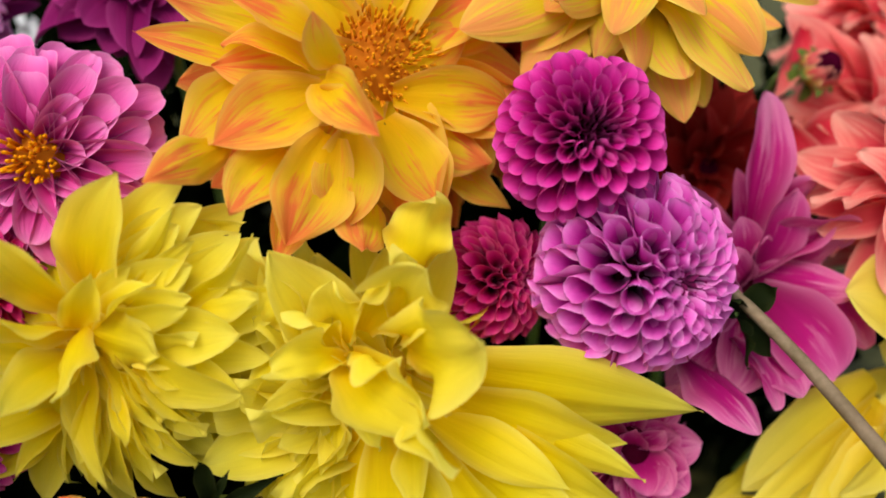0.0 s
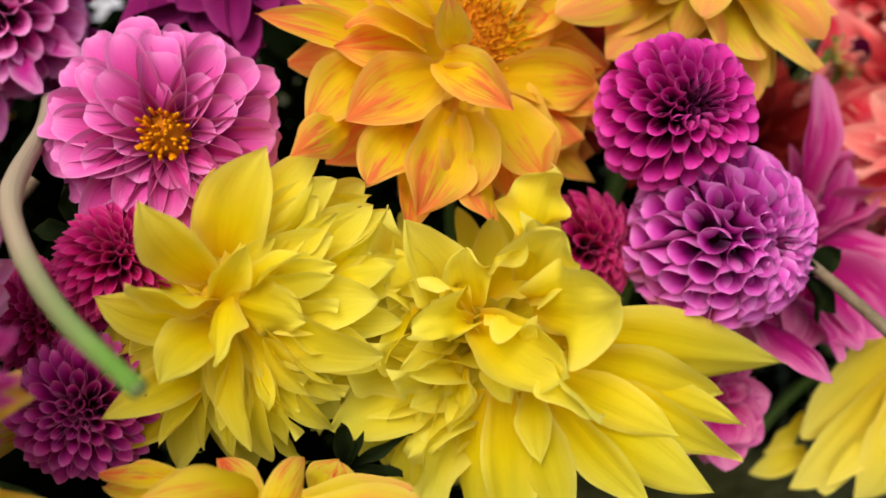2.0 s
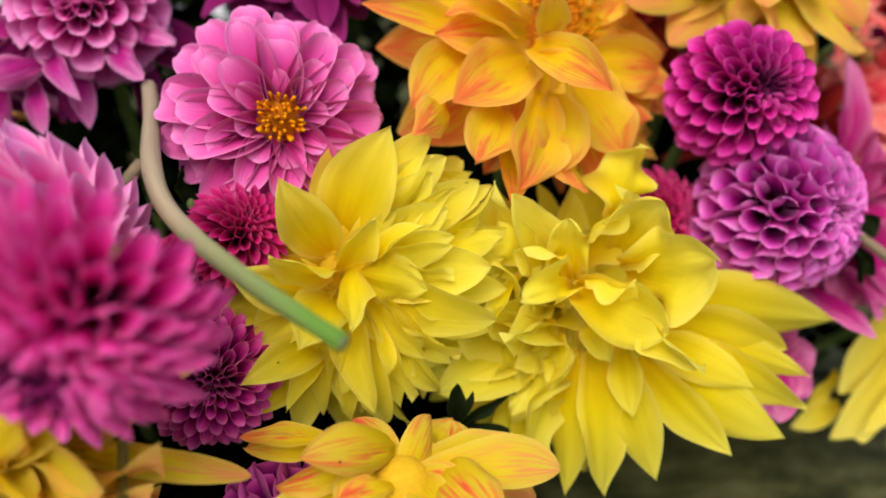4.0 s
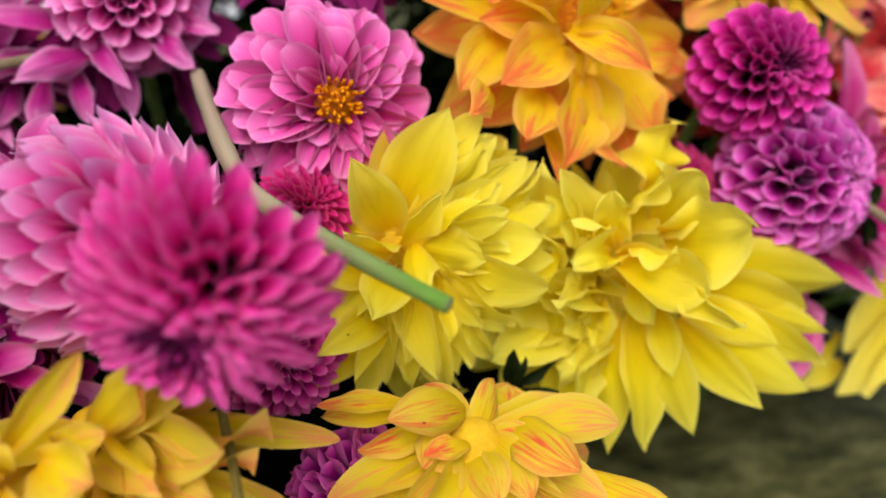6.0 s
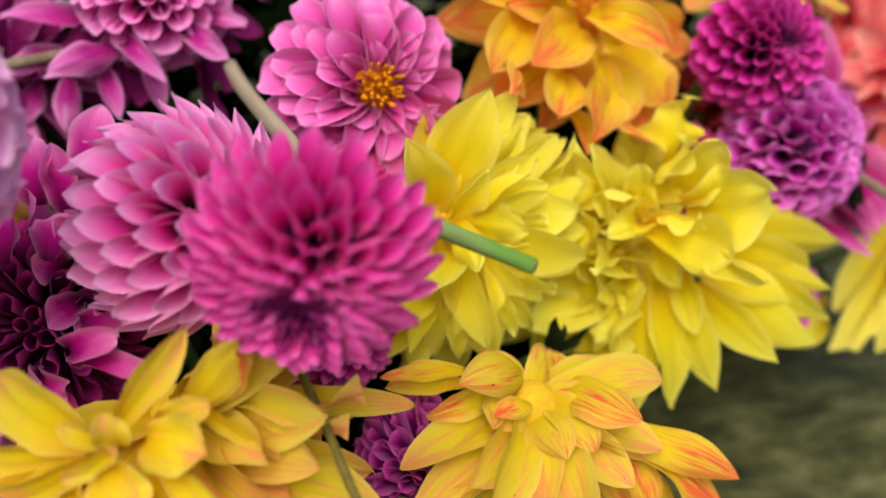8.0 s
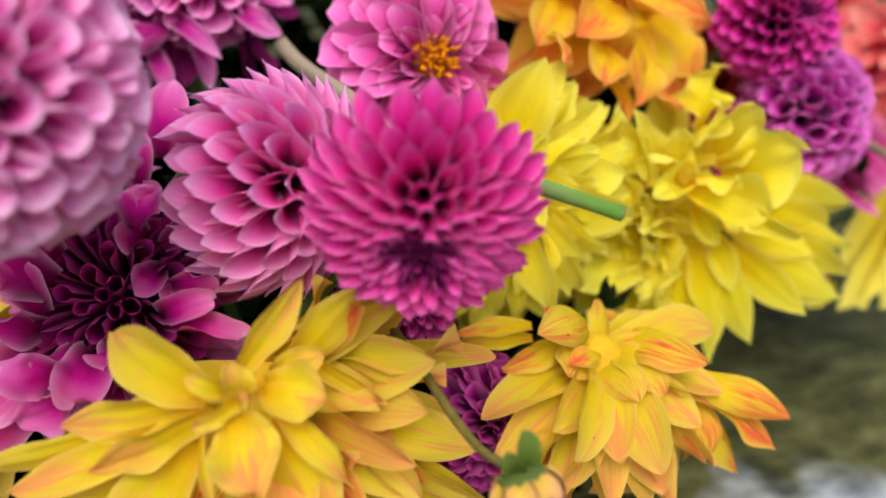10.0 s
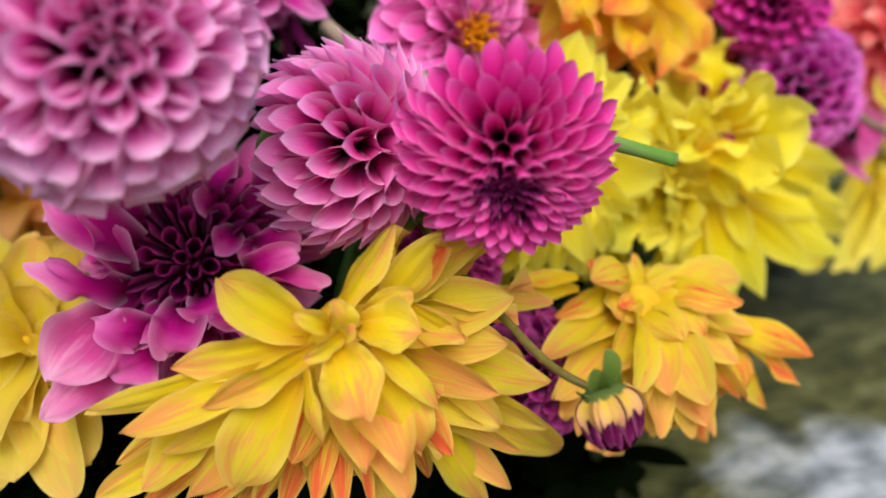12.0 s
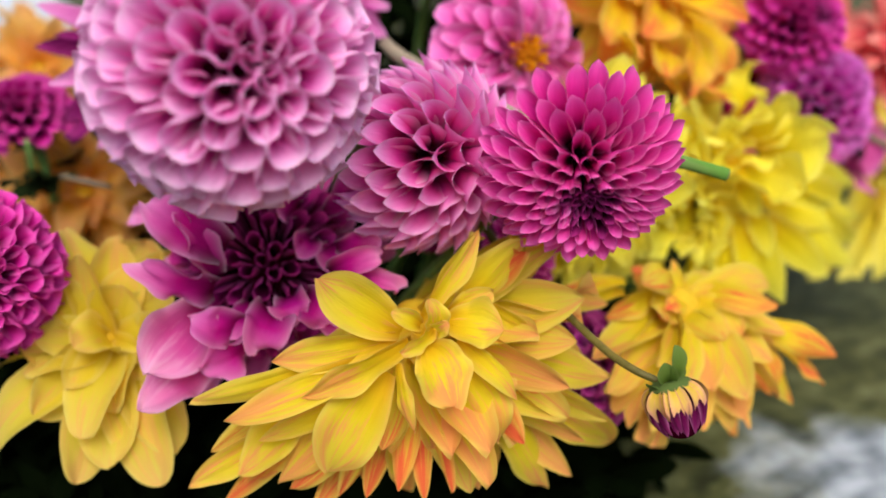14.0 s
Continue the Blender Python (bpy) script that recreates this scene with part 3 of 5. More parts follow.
STAR_INNER = [(3, 3, 9, 18, 25, 19, 14, -0.3, 40), (8, 5, 10, 14, -12, 31, 14, 0.9, 0), (13, -4, 8, 33, -23, -1, 11, 0.5, 10), (16, -14, 8, 23, -32, 10, 6, 0.7, -50), (9, 4, 10, 35, 0, 9, 19, 0.6, 15), (12, 5, 9, 35, 21, 11, 10, 0.3, -50), (10, 16, -1, 32, 44, -2, 8, 0.9, 50), (15, 13, 0, 42, 35, 2, 8, 0.6, 40), (27, 9, -6, 53, 35, -13, 8, 0.8, 45), (26, 9, -9, 57, 18, -10, 14, 0.4, -20), (14, 22, -22, 43, 37, -23, 16, 0.3, 0)]
STAR_SIDE = [(30, 4, -1, 41, -8, -5, 7, 0.5, -20), (28, -3, 1, 39, -4, -3, 6, 0.4, 30), (22, -7, 5, 37, -12, -2, 8, 0.5, 0), (24, -14, 2, 39, -24, -8, 7, 0.5, 20), (29, 6, -7, 46, -4, -18, 7, 0.5, 0), (24, -21, -1, 37, -33, -12, 7, 0.5, 0), (32, -7, -12, 45, -16, -21, 8, 0.4, 0), (28, -19, -11, 43, -27, -23, 8, 0.4, 10)]
YELLOW_BACK = [(33, 108, 64, 12, 0.5), (11, 111, 69, 21, 0.3), (9, 109, 49, 15, 0.4), (-25, 103, 53, 12, 0.5), (-36, 96, 52, 13, 0.5), (-48, 87, 46, 11, 0.6), (-7, 110, 54, 14, 0.4), (22, 110, 56, 19, 0.3), (47, 119, 64, 22, 0.3), (59, 111, 46, 17, 0.5), (-48, 98, 57, 12, 0.5), (-156, 79, 46, 19, 0.4), (23, 117, 70, 22, 0.3), (154, 91, 34, 17, 0.4)]
YELLOW_BACK += [(1, 112, 61, 16, 0.4), (-133, 67, 36, 21, 0.4), (-16, 101, 47, 12, 0.5), (-75, 87, 50, 17, 0.4), (2, 100, 43, 11, 0.6)]
f = thing("yellow_dahlia", (-0.0848, 0.2944, 0.5159), (-0.3218, -0.9252, 0.2011), "bright yellow dahlia with broad pointed outer petals and a crowded heart", "flower", "yellow dahlias")
laid_petals(f, YELLOW, STAR_OUTER, cup=(0.5, 0.6, 0.9, 0.4, 0.5), wave=0.2, blunt=1.15, widest=0.46, hooks=(-0.2, -0.5, 0.3, -0.4))
laid_petals(f, YELLOW, STAR_INNER, cup=(1.1, -0.9, 0.6, 0.7, -0.5), wave=0.4, blunt=1.1, widest=0.5, hooks=(-0.4, 0.5, -0.6))
laid_petals(f, YELLOW, STAR_SIDE, cup=0.6, wave=0.5)
hand_petals(f, YELLOW, YELLOW_BACK, 101, cup=0.8)
ring_petals(f, YELLOW, [(11, 106, 46, 22, 0.4, 0.2)], 2, wave=0.15)
ring_petals(f, YELLOW, [(7, 78, 54, 17, 0.5, -2.4), (7, 92, 62, 18, 0.5, -2.5)], 104, wave=0.25, arc=1.7, blunt=0.95)
ring_petals(f, YELLOW, [(8, 84, 42, 12, 0.5, -1.2), (8, 98, 52, 14, 0.4, -1.2)], 102, wave=0.4, arc=2.3, jitter=0.2)
ring_petals(f, YELLOW, [(9, 90, 52, 20, 0.4, -2.1), (9, 102, 60, 20, 0.4, -2.0)], 103, wave=0.15, arc=3.2, jitter=0.1)
child("core", ball_mesh("core", YELLOW_CORE, 0.007), f, Matrix())
stem_down(f, (-0.05, 0.40))

RUFFLED_HEART = [(16, 23, 46, 42, 32, 66, 29, 0.35, 5), (14, 26, 41, 27, 48, 59, 23, -0.3, -30), (14, 39, 33, 19, 68, 33, 21, 0.5, 30), (1, 24, 40, 15, 52, 48, 21, -0.5, 20), (-3, 20, 41, -6, 42, 49, 18, -0.6, 0), (-4, 18, 42, -20, 33, 54, 20, -0.5, -20), (-13, 24, 37, -30, 40, 44, 22, 0.5, 30), (-3, 15, 44, -22, 15, 61, 14, 0.7, 50), (-2, 15, 44, 27, 2, 66, 29, 0.7, -30), (19, 13, 50, 38, -2, 76, 10, 0.5, 50), (-1, 18, 45, 17, 20, 61, 17, -0.6, 40)]
RUFFLED_RIGHT = [(18, 11, 34, 112, -5, 10, 27, 0.35, 10), (28, 4, 39, 85, -15, 24, 24, 0.3, 0), (46, -7, 30, 93, -19, 35, 13, 0.3, 20), (37, -6, 32, 94, -35, 32, 19, 0.3, 0), (29, -14, 36, 82, -43, 41, 21, 0.35, 0), (25, -13, 38, 58, -49, 48, 17, 0.4, 15), (13, -11, 38, 32, -59, 47, 19, 0.4, 0), (7, -10, 38, 13, -66, 43, 20, 0.4, -10), (-1, -10, 39, -3, -68, 40, 18, 0.4, 10), (18, -7, 39, 23, -32, 50, 12, 0.5, 30), (22, -2, 40, 69, -23, 40, 16, 0.4, -20)]
RUFFLED_LEFT = [(-20, 20, 40, -33, -2, 49, 8, 0.5, 60), (-20, 4, 37, -28, -30, 42, 11, 0.5, 30), (-10, 3, 41, -18, -14, 40, 11, 0.4, -30), (-24, 8, 30, -63, -35, 24, 8, 0.3, 20), (-22, 6, 30, -45, -27, 30, 8, 0.5, -40), (-26, -8, 27, -35, -44, 30, 10, 0.4, 20), (-11, -8, 33, -20, -63, 34, 15, 0.4, 0), (-6, -2, 42, -5, -18, 49, 7, 0.5, 50), (-16, 30, 32, -33, 24, 37, 14, 0.5, -20), (6, 7, 43, 12, -8, 54, 12, 0.5, 30), (-6, 1, 39, -12, -31, 43, 12, 0.4, 0)]
f = thing("yellow_dahlia", (0.0088, 0.3261, 0.4845), (-0.1497, -0.9684, 0.1997), "large yellow dahlia with ruffled inner petals and long drooping outer ones", "flower", "yellow dahlias")
laid_petals(f, YELLOW, RUFFLED_RIGHT, cup=(-0.5, 0.4, -0.4, 0.5), wave=0.2, blunt=1.15, widest=0.45, hooks=(0.0, -0.3, 0.2))
laid_petals(f, YELLOW, RUFFLED_LEFT, cup=(0.9, -0.6, 0.7), wave=0.35, blunt=1.0, hooks=(-0.5, 0.4, -0.7))
laid_petals(f, YELLOW, RUFFLED_HEART, cup=(0.5, 1.0, -0.9, 1.2, 1.3, 1.2, -0.9, 1.2, 1.3, 1.2, 1.3), wave=0.85, blunt=0.6, widest=0.62, hooks=(-0.6, -0.9, 0.4))
ring_petals(f, YELLOW, [(8, 66, 46, 20, 0.4, 0.1), (12, 82, 56, 22, 0.4, 0.2), (13, 98, 62, 22, 0.4, 0.2)], 105, wave=0.2)
ring_petals(f, YELLOW, [(8, 86, 66, 22, 0.4, 2.4), (8, 98, 72, 22, 0.4, 2.5)], 106, wave=0.15, arc=2.6, jitter=0.1)
ring_petals(f, YELLOW, [(7, 38, 52, 22, 0.5, 2.0), (9, 52, 60, 24, 0.4, 1.9), (9, 66, 64, 24, 0.4, 2.0)], 107, wave=0.5, arc=2.6, rise=0.012, blunt=0.9)
child("core", ball_mesh("core", YELLOW_CORE, 0.012), f, Matrix())
stem_down(f, (0.02, 0.42))

OPEN_LEFT = [(-24, -12, 17, -63, -28, 27, 25, 0.5, 10), (-45, -4, 9, -74, -24, 12, 21, 0.55, 10), (-57, -24, 9, -84, -40, 36, 15, 0.4, 5), (-40, -30, 19, -61, -50, 33, 21, 0.45, 0), (-26, -28, 28, -45, -62, 31, 25, 0.45, 0), (-35, -42, 10, -51, -66, 31, 14, 0.4, 0), (-19, -28, 26, -28, -59, 29, 22, 0.35, 0), (-15, -45, 10, -23, -67, 41, 21, 0.3, 0), (-26, -10, 27, -18, -35, 56, 17, 0.9, 30), (-28, -15, 33, -13, -26, 51, 11, 0.9, 50), (-29, -4, 20, -56, 5, 20, 17, 0.9, 40)]
OPEN_RIGHT = [(-22, -6, 33, -31, 6, 51, 13, 0.9, -50), (-7, -24, 23, 6, -57, 28, 23, 0.3, 0), (2, -23, 13, 32, -39, 15, 22, 0.3, 0), (0, -15, 15, 43, -21, 16, 24, 0.3, 0), (6, -33, 7, 41, -58, 6, 14, 0.2, 0), (2, -5, 13, 34, 8, 11, 19, 0.3, 0), (-36, 0, 7, -82, 16, 5, 14, 0.4, -10), (-23, 10, 9, -71, 29, -2, 18, 0.4, 0), (-12, 7, 11, -25, 40, 2, 19, 0.4, 0), (0, 8, 10, 10, 43, 3, 19, 0.3, 0), (-24, 5, 20, -53, 19, 29, 15, 0.6, 20)]
f = thing("orange_dahlia", (0.0068, 0.3635, 0.5869), (0.3016, -0.8645, 0.4021), "yellow dahlia flushed orange with an open rusty disc", "flower", "orange dahlias")
laid_petals(f, ORANGE, OPEN_LEFT, cup=(0.6, 0.5, -0.5, 0.6, 0.4), wave=0.2, blunt=1.05, widest=0.5, hooks=(-0.3, 0.0, -0.5, 0.2))
laid_petals(f, ORANGE, OPEN_RIGHT, cup=(0.9, 0.4, -0.4), wave=0.2, blunt=1.05, widest=0.5, hooks=(-0.2, 0.0, -0.3))
ring_petals(f, ORANGE, [(12, 78, 62, 28, 0.5, 0.2), (13, 92, 68, 29, 0.4, 0.0), (12, 106, 66, 28, 0.4, 0.2)], 7, wave=0.3, blunt=0.95)
disc = child("disc", ball_mesh("disc", RUST, 0.0165, 0.55, 0.2), f, Matrix.Translation((0, 0, 0.006)))
florets(disc, RUST, 210, 0.0175, 0.006, 0.0015, 8, z=0.009)
stem_down(f, (0.02, 0.46))

ORANGE_TOP = [(-157, 81, 78, 28, 0.5), (-140, 89, 65, 27, 0.4), (-143, 60, 60, 22, 0.6), (-118, 75, 51, 24, 0.4), (-105, 65, 61, 26, 0.5), (-87, 65, 61, 24, 0.5), (-86, 81, 68, 23, 0.4), (-66, 68, 71, 28, 0.5), (-56, 66, 63, 24, 0.5), (-38, 72, 60, 21, 0.4), (-23, 76, 69, 19, 0.3), (-76, 84, 63, 21, 0.4), (-171, 92, 79, 25, 0.4), (-120, 54, 60, 21, 0.6)]
ORANGE_TOP += [(-81, 45, 55, 21, 0.7)]
f = thing("orange_dahlia", (0.1025, 0.3914, 0.6197), (0.1504, -0.8521, 0.5013), "golden yellow dahlia with orange-tipped drooping petals", "flower", "orange dahlias")
hand_petals(f, AMBER, ORANGE_TOP, 9, cup=-0.6, blunt=0.7)
ring_petals(f, AMBER, [(9, 30, 30, 13, 0.3, 0.1), (11, 55, 42, 17, 0.5, 0.1), (13, 78, 50, 20, 0.4, 0.2), (13, 98, 52, 22, 0.4, 0.0)], 10)
child("core", ball_mesh("core", YELLOW_CORE, 0.012), f, Matrix())
stem_down(f, (0.09, 0.48))

AMBER_LEFT = [(-8, -5, 45, -36, 13, 47, 18, 0.8, -10), (-10, -7, 45, -52, -12, 41, 12, 0.5, -30), (-26, -12, 35, -79, -26, 32, 9, 0.4, -20), (-14, -12, 40, -68, -33, 37, 12, 0.45, -15), (-6, -9, 49, -42, -26, 45, 12, 0.5, -30), (-14, -18, 39, -37, -50, 30, 21, 0.4, 0), (-10, -16, 48, -5, -39, 47, 7, 0.5, 50), (-16, -26, 29, -58, -40, 30, 9, 0.4, 20), (-42, -29, 19, -66, -50, 22, 16, 0.4, 0), (-49, -36, 11, -83, -56, 11, 11, 0.4, 0), (-16, -23, 30, -52, -56, 18, 13, 0.4, 0)]
AMBER_RIGHT = [(-2, -2, 48, 19, 28, 53, 11, -0.3, 40), (12, 2, 32, 37, 24, 48, 13, 0.3, 10), (0, -11, 51, 10, -29, 54, 19, 0.6, 0), (7, -14, 41, 26, -44, 32, 21, 0.5, 0), (8, -3, 47, 26, -6, 50, 17, 1.0, 0), (11, -9, 46, 30, -31, 42, 9, 0.5, -30), (23, -4, 26, 65, -17, -2, 13, 0.4, 0), (23, -9, 21, 71, -24, 17, 17, 0.45, 0), (27, -19, 16, 76, -51, -13, 18, 0.45, 0), (24, -27, 18, 49, -63, -7, 15, 0.45, 0), (19, 6, 37, 42, -9, 33, 8, 0.4, 40)]
AMBER_CURLS = [(-2, -4, 50, -12, 0, 58, 7, 1.2, 0), (2, -5, 52, 1, 4, 59, 9, 1.4, 20), (2, -5, 54, -9, -14, 58, 7, 0.8, -30), (3, -6, 56, 6, -4, 63, 6, 1.4, 0), (24, 7, 13, 78, 5, -3, 10, 0.3, 0), (1, -25, 27, 2, -47, 20, 8, 0.4, 0), (-18, -36, 14, -23, -56, 8, 12, 0.4, 10), (10, -36, 16, 13, -58, 7, 9, 0.5, 0), (-6, -35, 21, -11, -58, 11, 11, 0.5, 0), (9, 1, 41, 23, 8, 44, 9, 0.6, 20)]
AMBER_SKIRT = [(-146, 87, 101, 17, 0.5), (-140, 86, 96, 15, 0.5), (-140, 79, 84, 15, 0.5), (-129, 79, 77, 19, 0.5), (-117, 76, 71, 15, 0.5), (-109, 72, 69, 12, 0.5), (-101, 67, 66, 12, 0.5), (-90, 69, 68, 10, 0.5), (-82, 65, 68, 10, 0.5), (-109, 53, 60, 18, 0.6), (-33, 75, 65, 19, 0.5), (-54, 68, 63, 19, 0.5), (32, 39, 65, 15, 0.4), (48, 153, 62, 17, 0.4)]
AMBER_SKIRT += [(92, 176, 45, 21, 0.4), (-19, 159, 49, 19, 0.4), (-147, 74, 79, 19, 0.4), (-136, 81, 78, 21, 0.5), (-121, 83, 78, 19, 0.5), (-150, 81, 89, 17, 0.5)]
f = thing("amber_dahlia", (-0.1890, 0.2510, 0.4790), (-0.3030, -0.8081, 0.5051), "yellow dahlia with many spreading petals streaked pale orange", "flower", "orange dahlias")
laid_petals(f, AMBER, AMBER_LEFT, cup=(0.6, 0.5, -0.4, 0.7), wave=0.3, blunt=0.92, hooks=(-0.3, 0.2, -0.5))
laid_petals(f, AMBER, AMBER_RIGHT, cup=(0.8, -0.5, 0.5, -0.6), wave=0.3, blunt=0.92, hooks=(-0.4, 0.3, -0.6))
laid_petals(f, AMBER, AMBER_CURLS, cup=(0.9, 0.6), wave=0.3, blunt=0.6)
hand_petals(f, FLAME, AMBER_SKIRT, 12, cup=-0.5, wave=0.3, curl=1.0)
ring_petals(f, FLAME, [(9, 96, 56, 14, 0.5, -3.0), (9, 112, 56, 13, 0.5, -2.9)], 213, wave=0.35, loose=1.4, arc=2.8)
ring_petals(f, AMBER, [(7, 52, 50, 15, 0.7, -3.0), (7, 70, 48, 16, 0.6, -2.9), (8, 88, 48, 16, 0.5, -3.1), (9, 106, 54, 18, 0.4, -3.1)], 13, wave=0.35, loose=1.4, arc=3.0)
ring_petals(f, AMBER, [(9, 52, 62, 16, 0.5, -1.5), (10, 66, 68, 18, 0.5, -1.6), (11, 80, 72, 18, 0.4, -1.5)], 214, wave=0.35, loose=1.2, arc=2.4)
child("core", ball_mesh("core", YELLOW_CORE, 0.010), f, Matrix())
stem_down(f, (-0.17, 0.36))

LOW_CURLED = [(1, 13, 2, -32, 3, 23, 18, 1.4, -15), (-21, 17, 6, -48, 27, -1, 9, 0.4, 0), (-21, 14, 2, -47, 22, -4, 9, 0.4, 0), (-13, 6, 9, -39, 5, 2, 13, 0.5, 0), (-8, 9, 9, -22, -10, 11, 11, 0.5, 0), (-7, 2, 4, -31, -9, -13, 20, 0.5, 0), (4, 1, 3, 9, -27, 10, 15, 0.6, 0), (14, 6, -2, 23, -26, 23, 19, 1.3, 20), (19, -13, 4, 63, -47, -5, 17, 0.5, 0), (15, 7, -4, 4, 14, 2, 7, 0.9, 0), (15, 7, -4, 27, 10, -1, 6, -0.6, 30)]
LOW_SKIRT = [(18, 13, -9, 25, 27, -11, 15, 0.2, 0), (2, -2, 2, -9, -27, -17, 20, 0.4, 0), (10, -8, 4, 10, -38, -17, 20, 0.4, 0), (19, -14, 3, 30, -46, -17, 20, 0.4, 0), (25, -17, 1, 62, -50, -19, 22, 0.4, 0), (19, -15, 0, 46, -52, -28, 18, 0.4, 0), (13, -11, -3, 31, -45, -53, 18, 0.4, 0), (2, -8, -5, 0, -34, -40, 19, 0.4, 0), (-7, -3, -5, -22, -20, -25, 18, 0.4, 0), (-4, -3, 9, -21, -8, 14, 8, 0.9, 0)]
f = thing("amber_dahlia", (-0.0687, 0.2364, 0.4663), (0.0501, -0.4507, 0.8913), "yellow dahlia with orange-red streaked curled petals over the stone", "flower", "orange dahlias")
laid_petals(f, FLAME, LOW_CURLED, cup=(-0.9, 0.5, 0.6, -0.6), wave=0.2, blunt=0.8, hooks=(-0.3, 0.2))
laid_petals(f, FLAME, LOW_SKIRT, cup=(0.4, -0.5), wave=0.25, blunt=0.85)
ring_petals(f, AMBER, [(11, 90, 46, 19, 0.5, 2.9), (12, 106, 54, 20, 0.4, 3.0)], 15, arc=3.6)
ring_petals(f, FLAME, [(5, 76, 26, 16, 0.9, 0.2)], 115, cup=-0.8)
ring_petals(f, AMBER, [(9, 112, 56, 17, 0.5, 3.3), (10, 126, 62, 18, 0.4, 3.4)], 116, wave=0.4, arc=2.8)
child("core", ball_mesh("core", YELLOW_CORE, 0.010), f, Matrix())
stem_down(f, (-0.05, 0.36))

AMBER_BACK = [(69, 49, 26, 25, -0.6), (-152, 29, 25, 24, 0.7), (-166, 68, 34, 20, 0.4), (-137, 84, 58, 29, 0.4), (-101, 81, 59, 22, 0.5), (-87, 70, 57, 26, 0.5), (-74, 78, 66, 27, 0.5), (-58, 76, 58, 25, 0.4), (-98, 62, 48, 24, 0.6), (-129, 69, 43, 24, 0.5), (-17, 73, 34, 23, 0.4), (115, 90, 39, 28, 0.3), (74, 85, 44, 31, 0.3)]
f = thing("amber_dahlia", (-0.2949, 0.3209, 0.4642), (-0.2039, -0.7645, 0.6116), "soft yellow dahlia with broad blunt orange-edged petals", "flower", "orange dahlias")
hand_petals(f, PEACH, AMBER_BACK, 16, cup=0.6, wave=0.25, blunt=0.5)
ring_petals(f, PEACH, [(10, 62, 36, 20, 0.4, 0.2), (12, 88, 44, 22, 0.4, 0.0)], 17)
child("core", ball_mesh("core", YELLOW_CORE, 0.003), f, Matrix())
stem_down(f, (-0.26, 0.42))

# an open pink dahlia with golden stamens
f = thing("pink_dahlia", (-0.1030, 0.3270, 0.5640), (0.12, -0.95, 0.28), "open pink dahlia with golden stamens and rounded layered petals", "flower", "pink dahlias")
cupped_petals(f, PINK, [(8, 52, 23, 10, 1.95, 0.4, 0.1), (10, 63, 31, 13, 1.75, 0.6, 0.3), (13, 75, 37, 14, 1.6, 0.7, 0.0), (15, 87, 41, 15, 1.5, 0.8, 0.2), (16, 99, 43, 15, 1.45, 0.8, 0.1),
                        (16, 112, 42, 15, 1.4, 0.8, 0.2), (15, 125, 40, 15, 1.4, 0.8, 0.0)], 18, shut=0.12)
disc = child("disc", ball_mesh("disc", RUST, 0.0125, 1.02), f, Matrix())
florets(disc, DISC, 50, 0.0076, 0.003, 0.0019, 19, z=0.0135)
stem_down(f, (-0.10, 0.44))

BALLS = "pompon dahlias"
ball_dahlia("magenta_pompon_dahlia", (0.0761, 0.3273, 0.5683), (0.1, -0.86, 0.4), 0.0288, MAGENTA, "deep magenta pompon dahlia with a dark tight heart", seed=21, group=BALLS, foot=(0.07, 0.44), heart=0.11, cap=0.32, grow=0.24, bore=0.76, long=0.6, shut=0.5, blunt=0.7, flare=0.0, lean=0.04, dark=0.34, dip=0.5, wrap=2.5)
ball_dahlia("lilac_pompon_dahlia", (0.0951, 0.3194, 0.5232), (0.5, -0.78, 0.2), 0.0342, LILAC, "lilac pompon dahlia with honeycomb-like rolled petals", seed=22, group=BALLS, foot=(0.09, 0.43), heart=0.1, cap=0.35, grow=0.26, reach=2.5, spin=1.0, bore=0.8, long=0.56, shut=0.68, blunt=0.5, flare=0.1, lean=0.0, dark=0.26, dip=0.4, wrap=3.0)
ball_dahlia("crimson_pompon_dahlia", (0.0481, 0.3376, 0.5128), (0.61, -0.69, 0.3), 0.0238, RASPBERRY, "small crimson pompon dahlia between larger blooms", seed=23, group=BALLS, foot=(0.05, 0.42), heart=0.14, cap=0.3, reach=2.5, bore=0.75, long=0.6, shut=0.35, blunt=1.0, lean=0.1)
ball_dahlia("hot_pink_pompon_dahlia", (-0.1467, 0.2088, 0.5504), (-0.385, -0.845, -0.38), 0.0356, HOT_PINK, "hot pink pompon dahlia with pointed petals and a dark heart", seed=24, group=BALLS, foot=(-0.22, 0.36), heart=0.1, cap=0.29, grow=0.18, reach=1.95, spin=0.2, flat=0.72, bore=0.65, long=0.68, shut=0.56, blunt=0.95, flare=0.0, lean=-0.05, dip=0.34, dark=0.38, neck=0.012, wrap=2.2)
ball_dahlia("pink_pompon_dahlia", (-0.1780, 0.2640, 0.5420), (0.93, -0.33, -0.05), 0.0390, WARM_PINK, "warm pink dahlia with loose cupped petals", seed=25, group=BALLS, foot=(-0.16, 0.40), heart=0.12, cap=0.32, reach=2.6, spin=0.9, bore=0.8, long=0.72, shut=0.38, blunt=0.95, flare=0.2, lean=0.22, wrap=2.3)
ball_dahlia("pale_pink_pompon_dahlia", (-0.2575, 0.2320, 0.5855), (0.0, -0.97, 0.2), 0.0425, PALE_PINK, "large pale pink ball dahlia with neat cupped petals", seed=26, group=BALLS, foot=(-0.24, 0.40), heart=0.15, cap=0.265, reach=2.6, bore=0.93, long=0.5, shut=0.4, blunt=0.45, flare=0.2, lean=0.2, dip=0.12)
